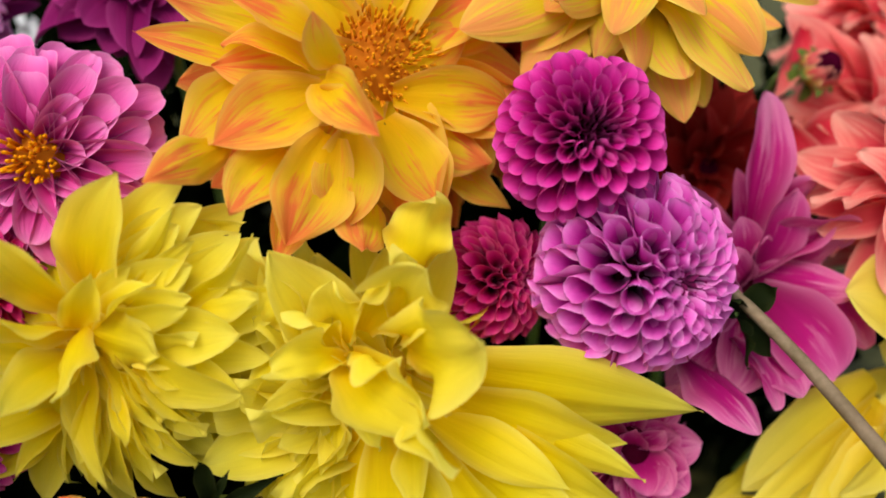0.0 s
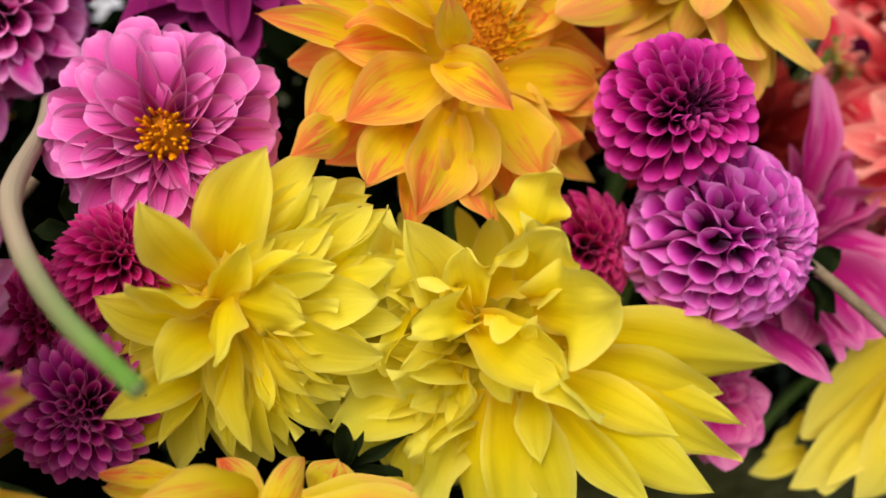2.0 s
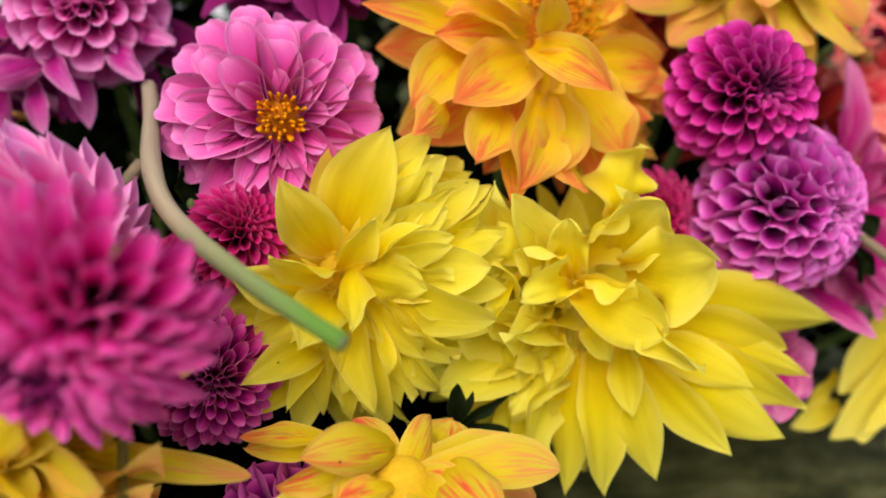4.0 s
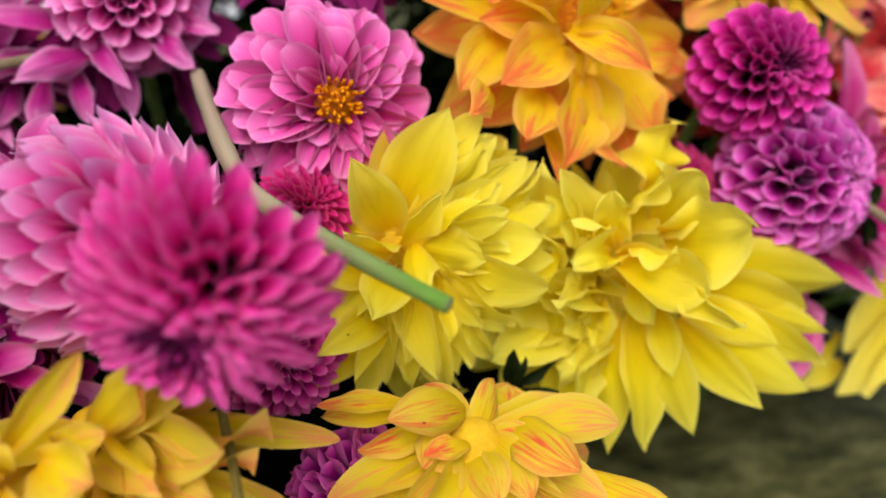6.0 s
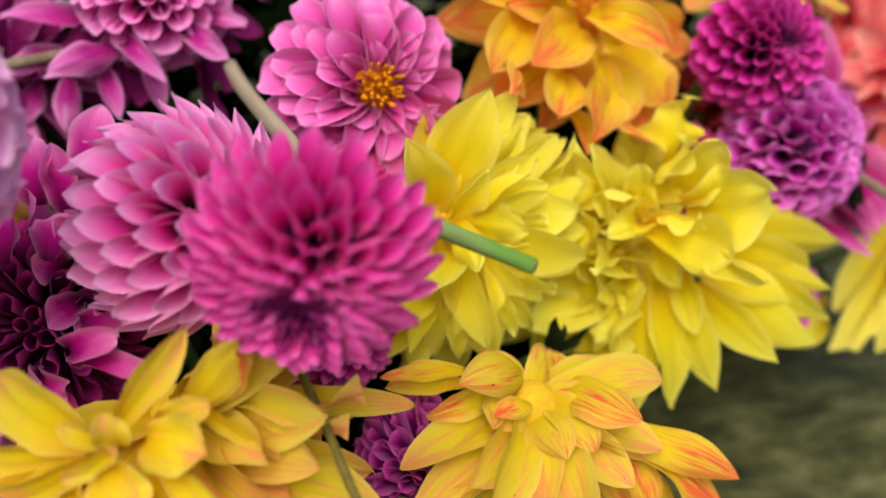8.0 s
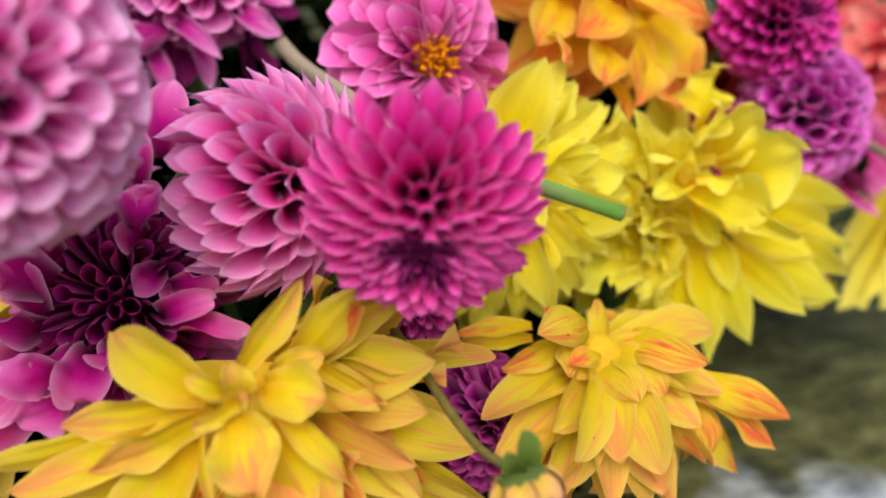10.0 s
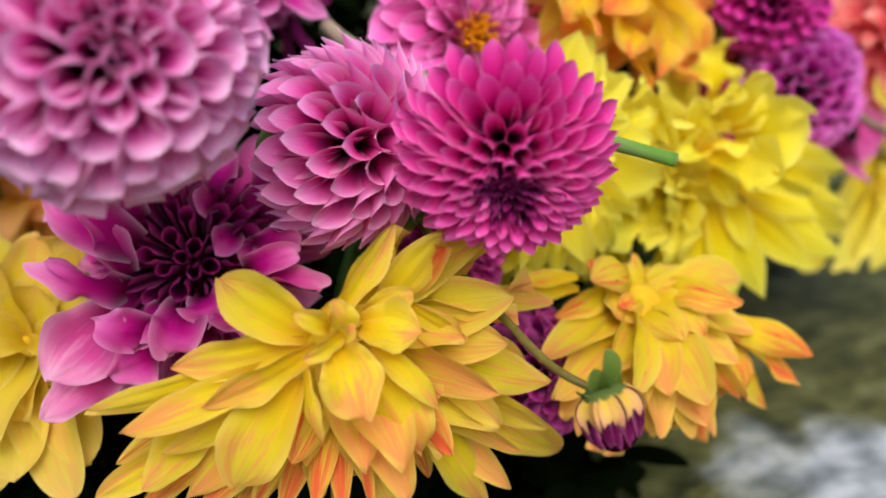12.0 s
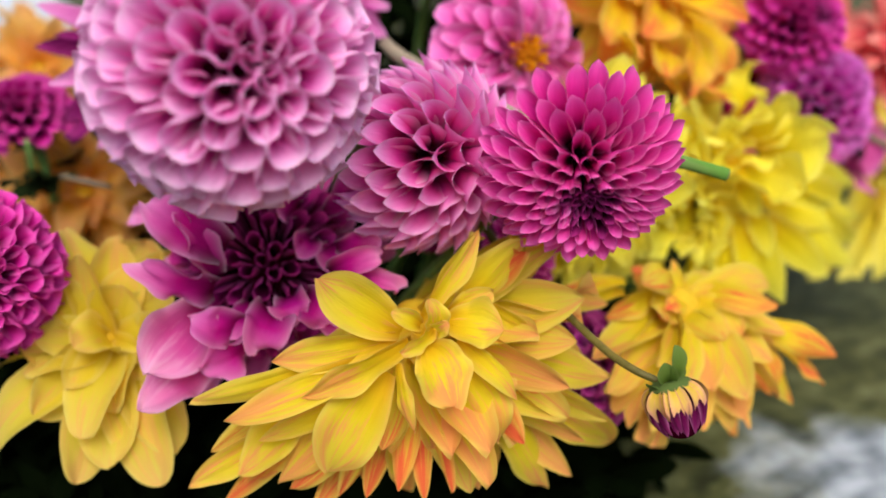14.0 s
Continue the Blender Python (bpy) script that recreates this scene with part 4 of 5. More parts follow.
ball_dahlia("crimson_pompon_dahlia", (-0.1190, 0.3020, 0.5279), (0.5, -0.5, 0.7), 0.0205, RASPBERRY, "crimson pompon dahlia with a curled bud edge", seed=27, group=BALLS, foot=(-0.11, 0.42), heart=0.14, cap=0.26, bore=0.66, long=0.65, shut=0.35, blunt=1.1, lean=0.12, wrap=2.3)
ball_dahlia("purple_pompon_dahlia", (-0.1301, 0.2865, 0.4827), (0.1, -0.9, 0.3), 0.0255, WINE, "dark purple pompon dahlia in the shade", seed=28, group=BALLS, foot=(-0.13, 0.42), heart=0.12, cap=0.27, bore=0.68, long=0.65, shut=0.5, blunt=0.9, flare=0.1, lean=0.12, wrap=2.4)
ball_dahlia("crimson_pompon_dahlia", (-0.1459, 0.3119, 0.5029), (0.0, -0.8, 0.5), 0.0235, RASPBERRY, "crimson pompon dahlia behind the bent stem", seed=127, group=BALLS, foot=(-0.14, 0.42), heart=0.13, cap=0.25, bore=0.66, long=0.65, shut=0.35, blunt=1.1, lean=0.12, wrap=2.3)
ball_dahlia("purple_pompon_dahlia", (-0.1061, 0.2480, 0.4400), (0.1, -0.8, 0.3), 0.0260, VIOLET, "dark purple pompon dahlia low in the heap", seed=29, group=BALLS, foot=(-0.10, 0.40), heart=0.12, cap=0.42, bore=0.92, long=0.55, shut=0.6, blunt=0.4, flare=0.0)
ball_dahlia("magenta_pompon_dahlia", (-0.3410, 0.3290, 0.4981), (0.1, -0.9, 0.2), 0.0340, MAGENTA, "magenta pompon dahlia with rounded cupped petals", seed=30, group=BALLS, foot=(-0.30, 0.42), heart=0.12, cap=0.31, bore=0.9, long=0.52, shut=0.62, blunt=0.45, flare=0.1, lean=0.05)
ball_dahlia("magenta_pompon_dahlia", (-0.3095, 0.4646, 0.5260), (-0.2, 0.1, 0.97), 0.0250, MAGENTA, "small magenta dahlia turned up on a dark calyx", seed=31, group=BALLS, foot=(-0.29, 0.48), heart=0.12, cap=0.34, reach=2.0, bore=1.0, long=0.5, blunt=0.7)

FRILL_LEFT = [(-16, 6, 34, -44, 24, 39, 20, 0.5, 0), (-20, -4, 33, -33, 20, 41, 13, 0.4, 20), (-21, -8, 31, -46, 0, 40, 15, 1.0, -20), (-24, -17, 32, -45, -39, 47, 25, 0.7, 0), (-24, -33, 25, -50, -50, 40, 20, 0.5, 0), (-11, -23, 38, -29, -20, 48, 15, 0.9, -30), (-6, -26, 36, -27, -38, 38, 15, 1.0, -30), (0, -18, 42, -7, -32, 48, 18, 1.2, -10), (7, -14, 43, 9, -23, 47, 14, 1.1, 0), (13, -14, 44, 22, -25, 47, 15, 1.0, 10), (-15, 15, 31, -29, 28, 32, 17, 0.4, 0)]
FRILL_RIGHT = [(23, -6, 46, 41, -1, 55, 12, 1.1, 0), (26, 4, 45, 43, 4, 51, 12, 0.9, 20), (23, -10, 43, 48, -13, 47, 10, 1.0, -20), (14, -17, 44, 30, -29, 45, 12, 0.9, 0), (23, 17, 41, 38, 27, 38, 15, 0.5, 0), (13, 23, 38, 15, 40, 25, 17, 0.4, 0), (-2, 22, 35, -9, 41, 21, 19, 0.4, 0), (-8, -15, 38, -14, -29, 43, 12, 1.1, 30)]
FRILL_TOP = [(17, 51, 12, 23, 79, 18, 17, 0.4, 0), (10, 40, 15, 9, 65, 24, 13, 0.4, 10), (0, 44, 14, -3, 67, 18, 18, 0.4, 0), (19, 30, 21, 11, 37, 31, 12, 0.6, 0), (13, 22, 23, 4, 24, 31, 13, 0.5, 0), (18, 10, 24, 10, 2, 34, 13, 0.6, 0), (26, 7, 24, 24, -6, 31, 11, 0.8, 0)]
f = ball_dahlia("magenta_dahlia", (-0.2285, 0.3117, 0.4876), (-0.2550, -0.8669, 0.4283), 0.0400, QUILL, "magenta dahlia with a dark quilled heart and curled pale outer petals", heart=0.22, cap=0.32, reach=1.5, spin=0.2, flat=0.8, foot=(-0.22, 0.42), seed=33, group="magenta dahlias", bore=0.5, long=0.6, shut=0.7, blunt=0.5, flare=-0.3, lean=0.0, dip=0.5)
laid_petals(f, PALE_ORCHID, FRILL_LEFT[3:5], cup=0.5, wave=0.6, blunt=0.8, widest=0.55, hooks=(0.5, -0.4), foot=0.6)
laid_petals(f, ORCHID, FRILL_LEFT[:3] + FRILL_LEFT[5:], cup=(0.6, 0.9, 0.7), wave=0.7, blunt=0.8, widest=0.5, hooks=(-0.8, -0.4, -1.2), foot=0.65)
laid_petals(f, ORCHID, FRILL_TOP, cup=(0.6, 0.9), wave=0.3, blunt=0.8, hooks=(-0.3, 0.3))
laid_petals(f, ORCHID, FRILL_RIGHT, cup=(1.2, 0.9), wave=0.6, blunt=0.45, hooks=(-0.8, 0.5))
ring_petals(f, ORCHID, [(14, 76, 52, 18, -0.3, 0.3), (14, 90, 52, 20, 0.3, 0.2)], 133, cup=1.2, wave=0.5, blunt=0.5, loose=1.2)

ROSE_BROAD = [(3, 14, -2, 17, 74, -3, 23, 0.3, 0), (6, 13, -5, 39, 20, 24, 28, 0.3, 10), (1, 5, -1, 30, 0, 29, 15, 0.3, -10), (0, -1, 7, 11, -30, 37, 30, 0.4, 0), (-8, -15, 12, -5, -34, 35, 18, 0.4, 20), (-40, -17, 12, -39, -36, 43, 25, 0.35, 0), (-19, -14, 13, -18, -36, 34, 14, 0.4, -20), (34, -5, 7, 36, -27, 31, 20, 0.3, 0), (15, 19, -14, 38, 34, 3, 23, 0.3, 0), (-1, 10, -1, 0, 21, 10, 13, 0.6, 30)]
f = thing("rose_dahlia", (0.1466, 0.3584, 0.4996), (0.4838, -0.8602, 0.1613), "rose-magenta dahlia with broad smooth petals behind the pompons", "flower", "magenta dahlias")
laid_petals(f, ROSE, ROSE_BROAD, cup=(0.7, 0.5, -0.4), wave=0.2, blunt=0.5, widest=0.52, hooks=(-0.2, 0.1, -0.4))
ring_petals(f, ROSE, [(9, 70, 40, 22, 0.4, 0.2), (11, 95, 48, 24, 0.4, 0.0)], 35)
child("core", ball_mesh("core", SHADED_CORE, 0.005), f, Matrix())
stem_down(f, (0.14, 0.44))

CORAL_BACK = [(166, 71, 65, 25, -0.5), (160, 43, 44, 24, 0.6), (-167, 81, 53, 20, 0.4), (-128, 74, 51, 20, 0.5), (-144, 70, 56, 17, 0.6), (163, 75, 60, 17, 0.6), (126, 87, 74, 28, 0.4), (122, 91, 54, 26, 0.4), (116, 68, 53, 27, 0.5), (93, 63, 49, 27, 0.5), (-133, 49, 42, 22, 0.6), (-116, 72, 52, 22, 0.5), (174, 56, 48, 22, 0.5), (-163, 61, 45, 22, 0.5)]
CORAL_BACK += [(-22, 27, 23, 27, 0.5), (-93, 68, 49, 27, 0.5)]
CORAL_LONG = [(-49, -3, 15, -28, 12, 34, 17, 0.5, -20), (-58, 5, 21, -39, -41, 29, 15, 0.5, 30), (-40, 51, 8, -63, 15, 25, 13, 0.5, 20), (-2, -22, 9, -47, -21, 9, 13, 0.4, 0), (2, -32, 5, -41, -36, 5, 13, 0.4, 10), (-1, -7, 14, -39, -11, 18, 12, 0.4, -10), (10, -22, 10, -31, 0, 21, 15, 0.4, 0), (10, -45, -1, -26, -45, -4, 15, 0.3, 0), (19, 25, 3, -11, 48, 7, 15, 0.4, 0), (23, 43, 4, -9, 58, 12, 15, 0.4, 0), (-4, 17, 4, -35, 23, 8, 14, 0.4, 0)]
f = thing("coral_dahlia", (0.2324, 0.4343, 0.5360), (0.1059, -0.8997, 0.4234), "coral pink dahlia with cream-tipped pointed petals", "flower", "coral dahlias")
hand_petals(f, CORAL, CORAL_BACK, 36, cup=0.6, wave=0.15)
laid_petals(f, CORAL, CORAL_LONG, cup=(0.8, 0.6, 1.0), wave=0.3, blunt=1.1, widest=0.45)
ring_petals(f, CORAL, [(8, 25, 26, 10, 0.2, 0.1), (10, 48, 38, 14, 0.4, 0.1), (13, 70, 46, 16, 0.4, 0.2), (14, 92, 56, 18, 0.4, 0.0), (14, 108, 58, 20, 0.4, 0.0)], 37)
child("core", ball_mesh("core", SHADED_CORE, 0.012), f, Matrix())
stem_down(f, (0.21, 0.50))

PALE_LONG = [(-45, 15, 3, -105, -18, -10, 29, 0.4, 0), (-47, 8, 5, -114, -35, -14, 23, 0.4, 10), (-52, 5, 7, -103, -42, -6, 25, 0.4, 0), (-58, 0, 9, -93, -46, 1, 22, 0.4, 0), (-90, -11, -22, -113, -24, -26, 12, 0.4, 0), (-92, -27, -22, -120, -30, -29, 11, 0.3, 0), (-53, -1, 17, -83, -37, 9, 21, 0.4, 0), (-44, 9, 15, -79, -21, 13, 23, 0.4, 0), (-31, 39, 22, -68, 58, 21, 40, 0.5, 0)]
f = thing("pale_yellow_dahlia", (0.2446, 0.3597, 0.4473), (0.3180, -0.8480, 0.4240), "pale yellow dahlia with long smooth hanging petals", "flower", "yellow dahlias")
laid_petals(f, PALE_YELLOW, PALE_LONG, cup=(-0.5, 0.5, 0.4), wave=0.15, blunt=0.85, widest=0.5)
ring_petals(f, PALE_YELLOW, [(12, 78, 50, 22, 0.4, 0.2), (12, 98, 52, 22, 0.4, 0.0)], 39)
child("core", ball_mesh("core", YELLOW_CORE, 0.012), f, Matrix())
stem_down(f, (0.18, 0.44))

LILAC_LONG = [(-16, -18, 2, -1, -45, 22, 10, 0.5, 20), (9, -18, 10, 23, -41, 29, 11, 0.6, 10), (-15, -22, 2, -45, -36, 6, 13, 0.4, 0), (-25, -9, -5, -63, -5, -7, 13, 0.3, 0), (-39, -19, -10, -64, -27, -10, 11, 0.4, 10), (-38, -28, -14, -44, -54, -9, 11, 0.4, 0), (-25, -28, -8, -21, -52, -4, 10, 0.5, 0), (-6, -22, 1, -3, -50, -4, 10, 0.5, 10), (-50, -27, -22, -61, -45, -23, 11, 0.4, 0), (15, -15, 4, 35, -20, 15, 11, 0.4, 0)]
f = ball_dahlia("lilac_pink_dahlia", (-0.1790, 0.4004, 0.5950), (0.0519, -0.8826, 0.4673), 0.0325, LILAC_BALL, "lilac-pink dahlia with a round heart and long outer petals", heart=0.13, cap=0.4, reach=2.1, spin=0.3, seed=40, foot=(-0.17, 0.50), group="pink dahlias", bore=0.95, long=0.55, shut=0.25, blunt=0.4, flare=0.2, lean=0.15, wrap=2.2)
laid_petals(f, LILAC_PINK, LILAC_LONG, cup=(1.0, 0.7, -0.6), wave=0.4, blunt=0.9, widest=0.5, hooks=(-0.5, 0.4, -0.8))
ring_petals(f, SHADED_MAGENTA, [(8, 108, 50, 13, 0.4, 0.2), (8, 122, 56, 14, 0.4, 0.0)], 42, wave=0.5)

f = thing("rose_lilac_dahlia", (-0.2480, 0.4150, 0.5620), (0.1, -0.9, 0.35), "rose-lilac dahlia with long folded petals deep in shade", "flower", "pink dahlias")
ring_petals(f, LILAC_PINK, [(7, 62, 46, 13, 0.5, 0.3), (9, 84, 54, 14, 0.5, 0.1)], 240, cup=1.1, wave=0.4, blunt=0.95)
ring_petals(f, SHADED_MAGENTA, [(8, 40, 30, 10, 0.4, 0.0), (9, 74, 44, 13, 0.5, 0.4), (10, 98, 54, 15, 0.5, 0.2), (10, 112, 54, 15, 0.5, 0.0)], 241, cup=0.9, wave=0.4, blunt=0.95)
child("core", ball_mesh("core", SHADED_CORE, 0.012), f, Matrix())
stem_down(f, (-0.24, 0.48))

PURPLE_TOP = [(-130, 72, 33, 21, 0.4), (-90, 67, 46, 23, 0.5), (-83, 69, 57, 16, 0.6), (-156, 101, 51, 21, 0.4), (-62, 64, 40, 18, 0.6), (-110, 81, 37, 21, 0.4), (-31, 79, 42, 21, 0.4), (-143, 94, 40, 21, 0.4)]
f = thing("purple_dahlia", (-0.0890, 0.4099, 0.6123), (0.0995, -0.7960, 0.5970), "purple-magenta dahlia with broad petals in shade", "flower", "magenta dahlias")
hand_petals(f, SHADED_MAGENTA, PURPLE_TOP, 43, cup=0.6, wave=0.15)
ring_petals(f, SHADED_MAGENTA, [(9, 50, 30, 14, 0.4, 0.2), (11, 80, 36, 18, 0.4, 0.0), (11, 100, 40, 18, 0.4, 0.0)], 44)
child("core", ball_mesh("core", SHADED_CORE, 0.012), f, Matrix())
stem_down(f, (-0.08, 0.50))

PINK_LOW = [(-38, 45, 27, 19, 0.5), (-68, 26, 24, 19, 0.5), (27, 64, 20, 19, 0.4), (-101, 26, 22, 19, 0.5), (-154, 75, 28, 19, 0.5), (-12, 42, 24, 19, 0.5), (-100, 52, 28, 21, 0.5), (10, 68, 27, 19, 0.4)]
f = thing("pink_dahlia", (0.0985, 0.3211, 0.4505), (0.3145, -0.9435, 0.1048), "pink dahlia low in the heap, mostly covered", "flower", "pink dahlias")
hand_petals(f, ROSE, PINK_LOW, 45, cup=0.6, wave=0.1)
ring_petals(f, ROSE, [(8, 50, 22, 12, 0.4, 0.2), (10, 80, 28, 14, 0.4, 0.0)], 46)
child("core", ball_mesh("core", SHADED_CORE, 0.010), f, Matrix())
stem_down(f, (0.10, 0.42))

# the two dark red dahlias are added to fill shaded hollows
for at, axis, mat, kind, label, foot in (((-0.2930, 0.6200, 0.5230), (0, -0.8, 0.6), APRICOT, "orange", "apricot orange dahlia at the back of the heap", (-0.29, 0.66)),
                                         ((-0.2860, 0.4850, 0.4780), (0, -0.9, 0.4), APRICOT, "orange", "apricot orange dahlia half hidden behind a ball dahlia", (-0.26, 0.52)),
                                         ((-0.3300, 0.5500, 0.5000), (0, -0.8, 0.5), APRICOT, "orange", "apricot orange dahlia behind a magenta bloom", (-0.32, 0.6)),
                                         ((0.2478, 0.4859, 0.5815), (0, -0.8, 0.5), CORAL, "coral", "coral pink dahlia at the back edge of the heap", (0.24, 0.56)),
                                         ((0.2169, 0.3638, 0.5363), (-0.3, -0.8, 0.4), CORAL, "coral", "coral pink dahlia at the far edge of the heap", (0.26, 0.62)),
                                         ((0.2662, 0.4456, 0.4838), (0, -0.8, 0.4), CORAL, "coral", "coral pink dahlia half hidden at the edge of the heap", (0.26, 0.5)),
                                         ((0.1442, 0.4190, 0.5283), (0, -0.9, 0.4), HOLLOW_RED, "dark_red", "dark red dahlia added to fill the shaded hollow behind the pompons", (0.12, 0.52)),
                                         ((0.0571, 0.4467, 0.5719), (0, -0.9, 0.4), HOLLOW_RED, "dark_red", "dark red dahlia added to fill the shaded hollow between the orange blooms", (0.05, 0.54))):
    f = thing(kind + "_dahlia", at, axis, label, "flower", kind.replace("_", " ") + " dahlias")
    ring_petals(f, mat, [(8, 25, 28, 12, 0.3, 0.1), (10, 48, 40, 15, 0.5, 0.1), (13, 70, 48, 18, 0.5, 0.2), (14, 92, 52, 20, 0.4, 0.0)], 47, wave=0.2)
    child("core", ball_mesh("core", YELLOW_CORE if kind == "orange" else SHADED_CORE, 0.012), f, Matrix())
    stem_down(f, foot)

# ---- loose stems, bud and leaves ----
BENT = [(-0.1525, 0.3620, 0.5700), (-0.1494, 0.3424, 0.5640), (-0.1425, 0.2896, 0.5590), (-0.1340, 0.2658, 0.5510), (-0.1117, 0.2274, 0.5469), (-0.0866, 0.1996, 0.5400)]
f = tagged(new("cut_stem"), "bent dahlia stem, brown above and green at its cut end", "stem")
f.matrix_basis = Matrix.Translation(BENT[0])
child("stem", tube_mesh("stem", FADED_STEM, [Vector(p) - Vector(BENT[0]) for p in BENT], [0.0030, 0.0033, 0.0034, 0.0032, 0.0028, 0.0024]), f, Matrix())
along = (Vector(BENT[-1]) - Vector(BENT[-2])).normalized()
child("cut_end", ball_mesh("cut_end", PITH, 0.0021, 0.3), f, Matrix.Translation(Vector(BENT[-1]) - Vector(BENT[0])) @ along.to_track_quat("Z", "Y").to_matrix().to_4x4(), "pale torn pith")

f = tagged(new("flower_stem", tube_mesh("stem", BROWN_STEM, [(0.1332, 0.3451, 0.5071), (0.1347, 0.3299, 0.5096), (0.1529, 0.3025, 0.4951), (0.1695, 0.2637, 0.4793)], [0.0018, 0.0021, 0.0024, 0.0028])), "thick brown-green dahlia stem leaning out of the heap", "stem")
f = tagged(new("flower_stem", tube_mesh("stem", BROWN_STEM, [(-0.1880, 0.4225, 0.5709), (-0.2044, 0.4001, 0.5732), (-0.2207, 0.3933, 0.5725), (-0.2495, 0.3836, 0.5696)], [0.002, 0.0022, 0.0026])), "brown cut stem lying over lilac petals", "stem")
f = tagged(new("flower_stem", tube_mesh("stem", BROWN_STEM, [(-0.1542, 0.3376, 0.5466), (-0.1668, 0.3269, 0.5335), (-0.1849, 0.3147, 0.5154)], [0.0026, 0.0028, 0.003])), "brown twig behind the bent stem", "stem")


def leaf_sprig(at, axis, leaves, label):
    """A few small green leaves from one point: azimuth, angle from the axis, length and width in millimetres."""
    f = thing("leaf_sprig", at, axis, label, "leaves")
    for az, polar, length, width in leaves:
        child("leaf", petal_mesh(FRESH_LEAF, aspect=round(width / length, 1), bend=(0.6, -0.8, 1.1)[length % 3], cup0=0.9, cup1=0.5, wave=0.5, seed=length % 4, twist=(0.9, -1.1, 0.3)[width % 3], hook=(0.8, -0.9)[length % 2], blunt=0.9, sway=0.6, nx=12, ny=6, foot=0.2), f,
              petal_pose(radians(az), radians(polar), length / 1000))
    stem_down(f, (at[0], at[1] + 0.1), r=0.0014, back=0.012)


leaf_sprig((-0.1355, 0.3174, 0.5340), (0, -0.8, 0.5), [(100, 60, 16, 9), (190, 80, 14, 8), (300, 60, 13, 7)], "small green leaves beside the bent stem")
leaf_sprig((-0.0454, 0.2751, 0.4608), (0.1, -0.8, 0.4), [(95, 45, 24, 8), (25, 75, 26, 6), (350, 66, 22, 4), (195, 75, 18, 4), (310, 80, 18, 4), (60, 60, 17, 4)], "dark curled green leaves between yellow and orange blooms")
leaf_sprig((0.1357, 0.3268, 0.5021), (0.4, -0.8, 0.2), [(60, 60, 18, 10), (130, 50, 16, 10), (250, 60, 20, 10), (300, 55, 18, 9)], "dark green sepals behind the lilac pompon")

leaf_sprig((-0.3100, 0.4440, 0.5060), (0.1, -0.3, -0.9), [(20, 70, 20, 11), (70, 40, 17, 10), (120, 75, 19, 11), (170, 50, 20, 10), (220, 75, 18, 11), (270, 40, 17, 10), (320, 70, 20, 11), (0, 20, 16, 10)], "dark green calyx leaves under the small magenta dahlia")
f = tagged(new("flower_stem", tube_mesh("stem", BROWN_STEM, [(-0.298, 0.436, 0.503), (-0.289, 0.424, 0.5025), (-0.278, 0.413, 0.501)], [0.0014, 0.0014, 0.0013])), "thin brown stem beside the small magenta dahlia", "stem")


def bud(at, axis, r, label, sepals, cap, seed):
    """A closed bud: petals wrapped round a core from the sepals to the tip, with dark quills showing at the end."""
    rng = random.Random(seed)
    f = thing("dahlia_bud", at, axis, label, "bud")
    child("core", ball_mesh("core", SHADED_CORE, r * 0.66), f, Matrix())
    for count, start, reach, wide, mat in ((8, 0.86, 0.76, 0.7, BUD_CREAM), (10, 0.83, 0.9, 0.55, BUD_CREAM), (15, 0.93, 1.12, 0.28, cap), (17, 0.84, 1.24, 0.24, cap), (14, 0.62, 1.3, 0.24, cap), (10, 0.4, 1.3, 0.24, cap), (6, 0.2, 1.26, 0.22, cap)):
        for i in range(count):
            az = 2 * math.pi * (i + 0.5 * (count % 2)) / count + rng.uniform(-0.1, 0.1)
            me = petal_mesh(mat, aspect=wide, bend=round(-1.6 * 1.02 / reach, 2), cup0=-0.5 if mat == BUD_CREAM else 1.3, cup1=-0.4 if mat == BUD_CREAM else 1.0, widest=0.55, blunt=0.8, wave=0.03, seed=i % 3, nx=10, ny=6, foot=0.6, sway=0.05)
            base = (r * start * 0.6 * math.cos(az), r * start * 0.6 * math.sin(az), -r * 0.78)
            child("petal", me, f, petal_pose(az, rng.uniform(-0.04, 0.05), r * reach * rng.uniform(0.95, 1.05), base, 1.0, rng.uniform(-0.1, 0.1)))
    cup = child("receptacle", ball_mesh("receptacle", CALYX, r * 0.58, 0.4), f, Matrix.Translation((0, 0, -r * 0.72)))
    for az, polar, length in sepals:
        me = petal_mesh(CALYX, aspect=0.6, bend=0.9, cup0=0.7, cup1=0.4, nx=10, ny=6)
        child("sepal", me, cup, petal_pose(radians(az), radians(polar), length / 1000, (0, 0, -r * 0.08)))
    return f


f = bud((0.1915, 0.4169, 0.5738), (0.5, -0.6, 0.5), 0.0105, "closed coral dahlia bud with green sepals and purple fringe", [(k * 60, 75, 13) for k in range(6)] + [(k * 72 + 30, 120, 12) for k in range(5)], CORAL, 52)
stem_down(f, (0.2, 0.52), r=0.0018)

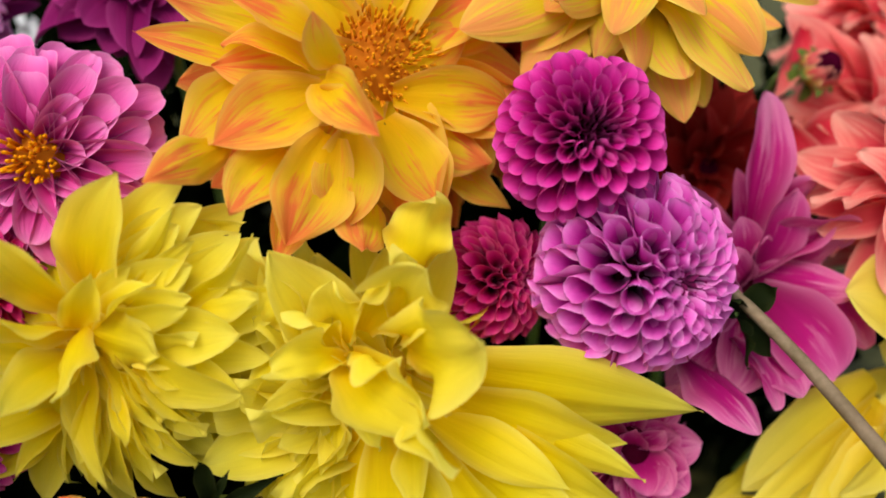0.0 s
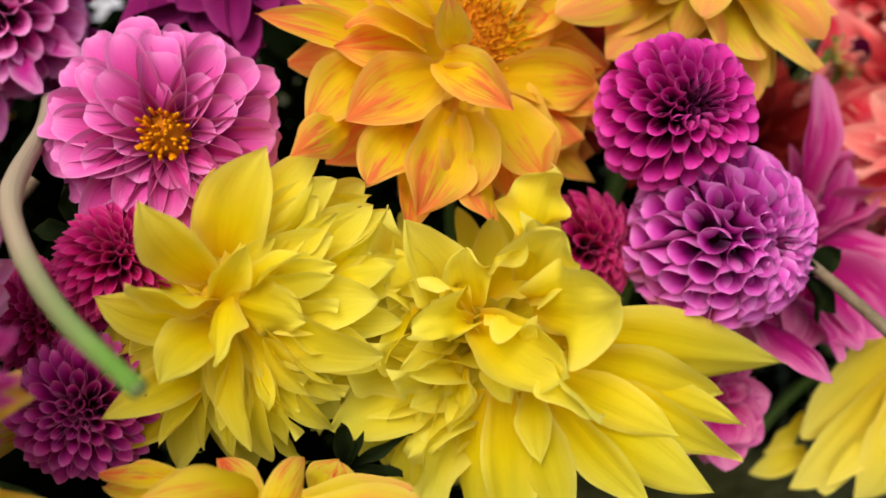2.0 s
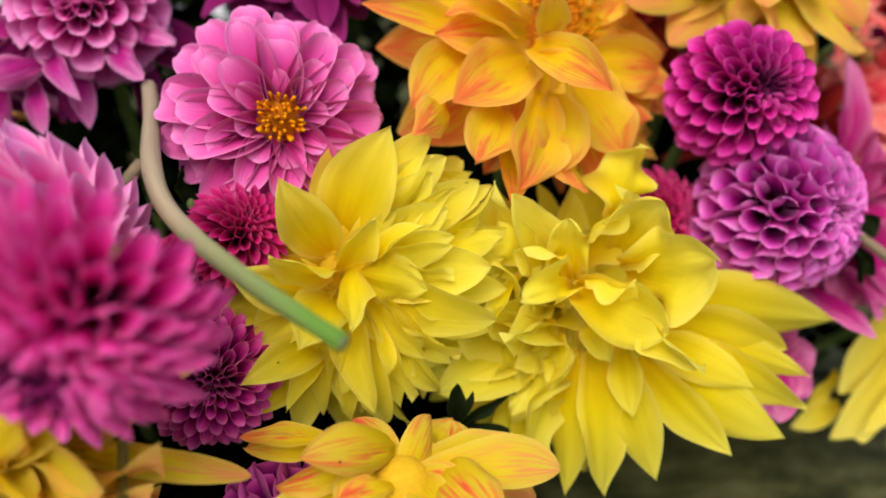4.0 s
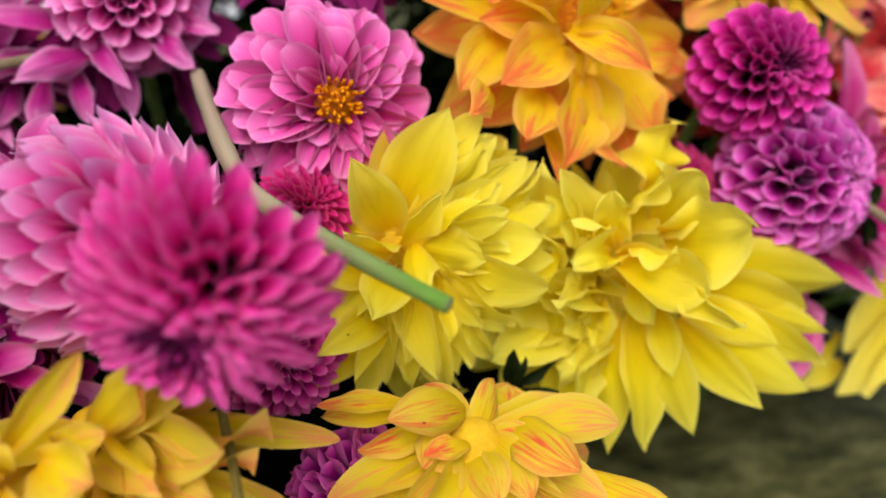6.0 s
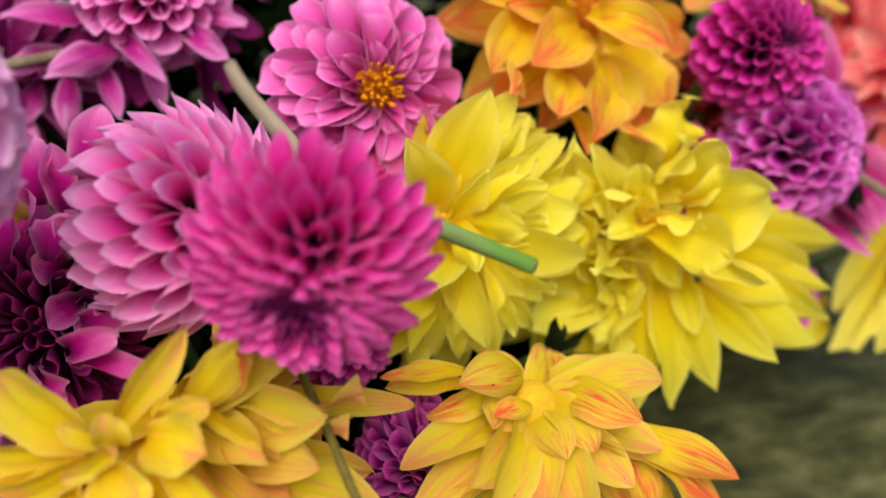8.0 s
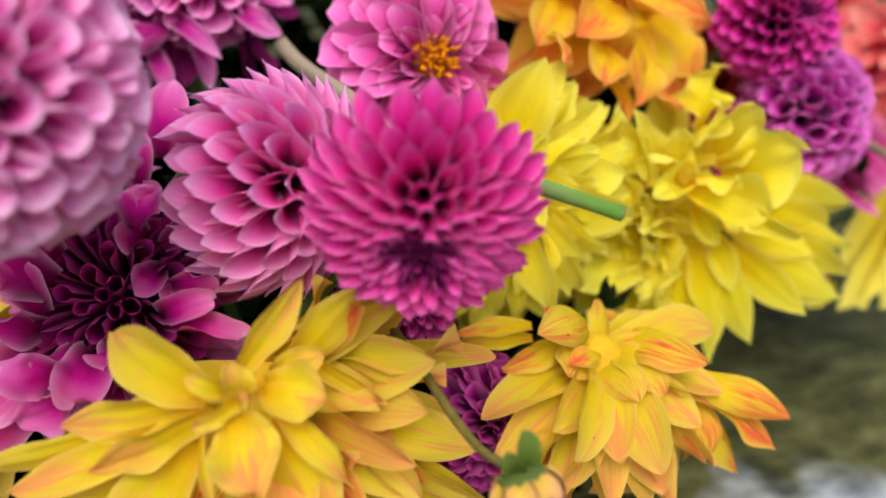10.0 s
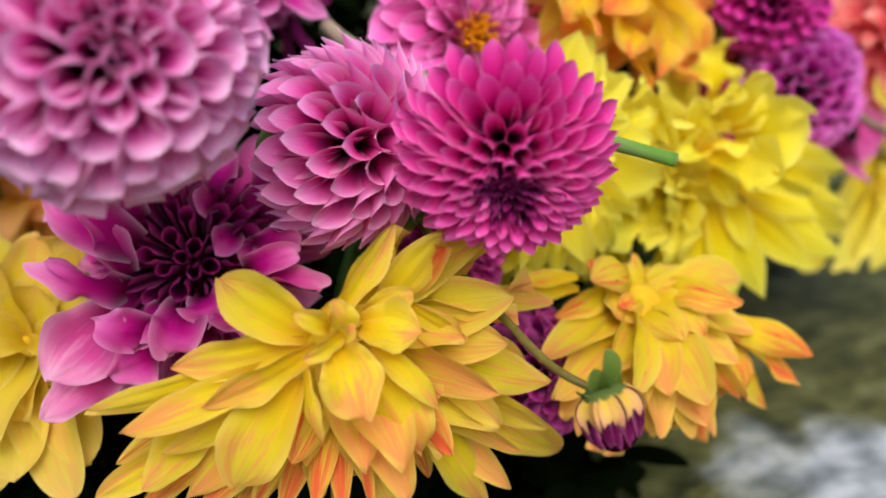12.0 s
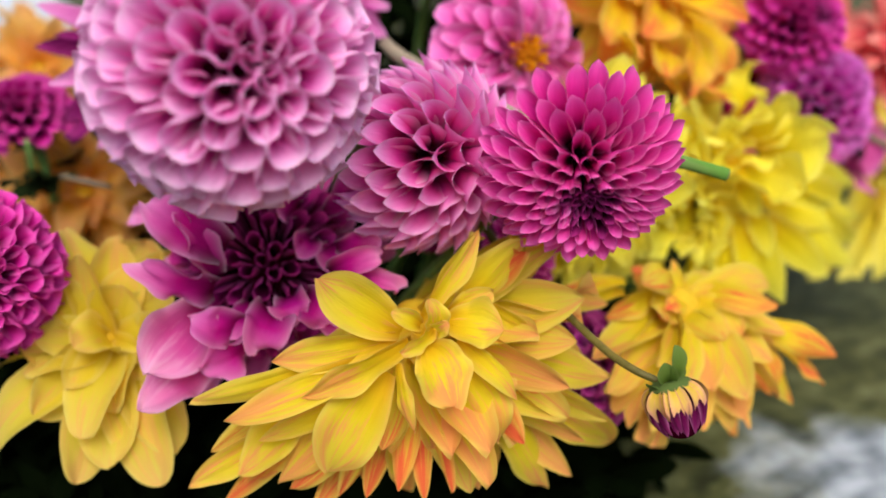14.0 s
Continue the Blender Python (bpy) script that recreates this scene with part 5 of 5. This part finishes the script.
f = bud((-0.1350, 0.1605, 0.4745), (0.14, -0.42, -0.9), 0.0128, "hanging dahlia bud, cream with purple quilled tip and green sepals",
        [(95, 152, 15), (140, 140, 12), (30, 120, 8), (200, 112, 9), (270, 115, 7)], BUD_CAP, 51)
child("stem", tube_mesh("stem", OLIVE_STEM, [f.matrix_basis.inverted() @ Vector(p) for p in [(-0.1365, 0.1680, 0.4825), (-0.1425, 0.1760, 0.4850), (-0.1445, 0.1892, 0.4865), (-0.1466, 0.2100, 0.4915), (-0.1507, 0.2401, 0.5000), (-0.1550, 0.2680, 0.5150)]], [0.0013, 0.0013, 0.0014, 0.0015, 0.0016, 0.0017]), f, Matrix())


def shade_leaf_heap():
    """Near-black leaves that fill the heap between and beneath the blooms, standing in for the deep shade there."""
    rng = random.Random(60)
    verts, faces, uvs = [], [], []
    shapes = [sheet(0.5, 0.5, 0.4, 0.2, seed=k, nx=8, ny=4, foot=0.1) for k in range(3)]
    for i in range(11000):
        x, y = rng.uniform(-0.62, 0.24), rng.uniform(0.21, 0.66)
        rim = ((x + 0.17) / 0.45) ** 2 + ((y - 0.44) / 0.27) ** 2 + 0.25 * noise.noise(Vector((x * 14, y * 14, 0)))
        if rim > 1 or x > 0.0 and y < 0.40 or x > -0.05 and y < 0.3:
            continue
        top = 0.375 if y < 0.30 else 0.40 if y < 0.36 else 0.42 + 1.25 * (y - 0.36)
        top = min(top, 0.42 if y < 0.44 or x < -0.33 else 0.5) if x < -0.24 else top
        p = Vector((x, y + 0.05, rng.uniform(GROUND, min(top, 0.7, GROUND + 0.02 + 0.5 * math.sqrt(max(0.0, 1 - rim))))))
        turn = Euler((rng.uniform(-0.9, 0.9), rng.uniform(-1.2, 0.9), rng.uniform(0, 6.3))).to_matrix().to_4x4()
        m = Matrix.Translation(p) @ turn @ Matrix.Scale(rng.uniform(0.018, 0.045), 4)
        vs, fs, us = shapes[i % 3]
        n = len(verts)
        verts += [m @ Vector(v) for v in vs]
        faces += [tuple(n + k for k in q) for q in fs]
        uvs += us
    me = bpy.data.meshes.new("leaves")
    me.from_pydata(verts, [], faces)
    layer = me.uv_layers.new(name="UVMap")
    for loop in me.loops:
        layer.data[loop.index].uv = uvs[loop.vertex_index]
    me.materials.append(SHADE_LEAF)
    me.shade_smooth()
    tagged(new("leaves", me), "near-black dahlia leaves heaped under the blooms to stand in for deep shade", "leaves", kind="stuff")


shade_leaf_heap()
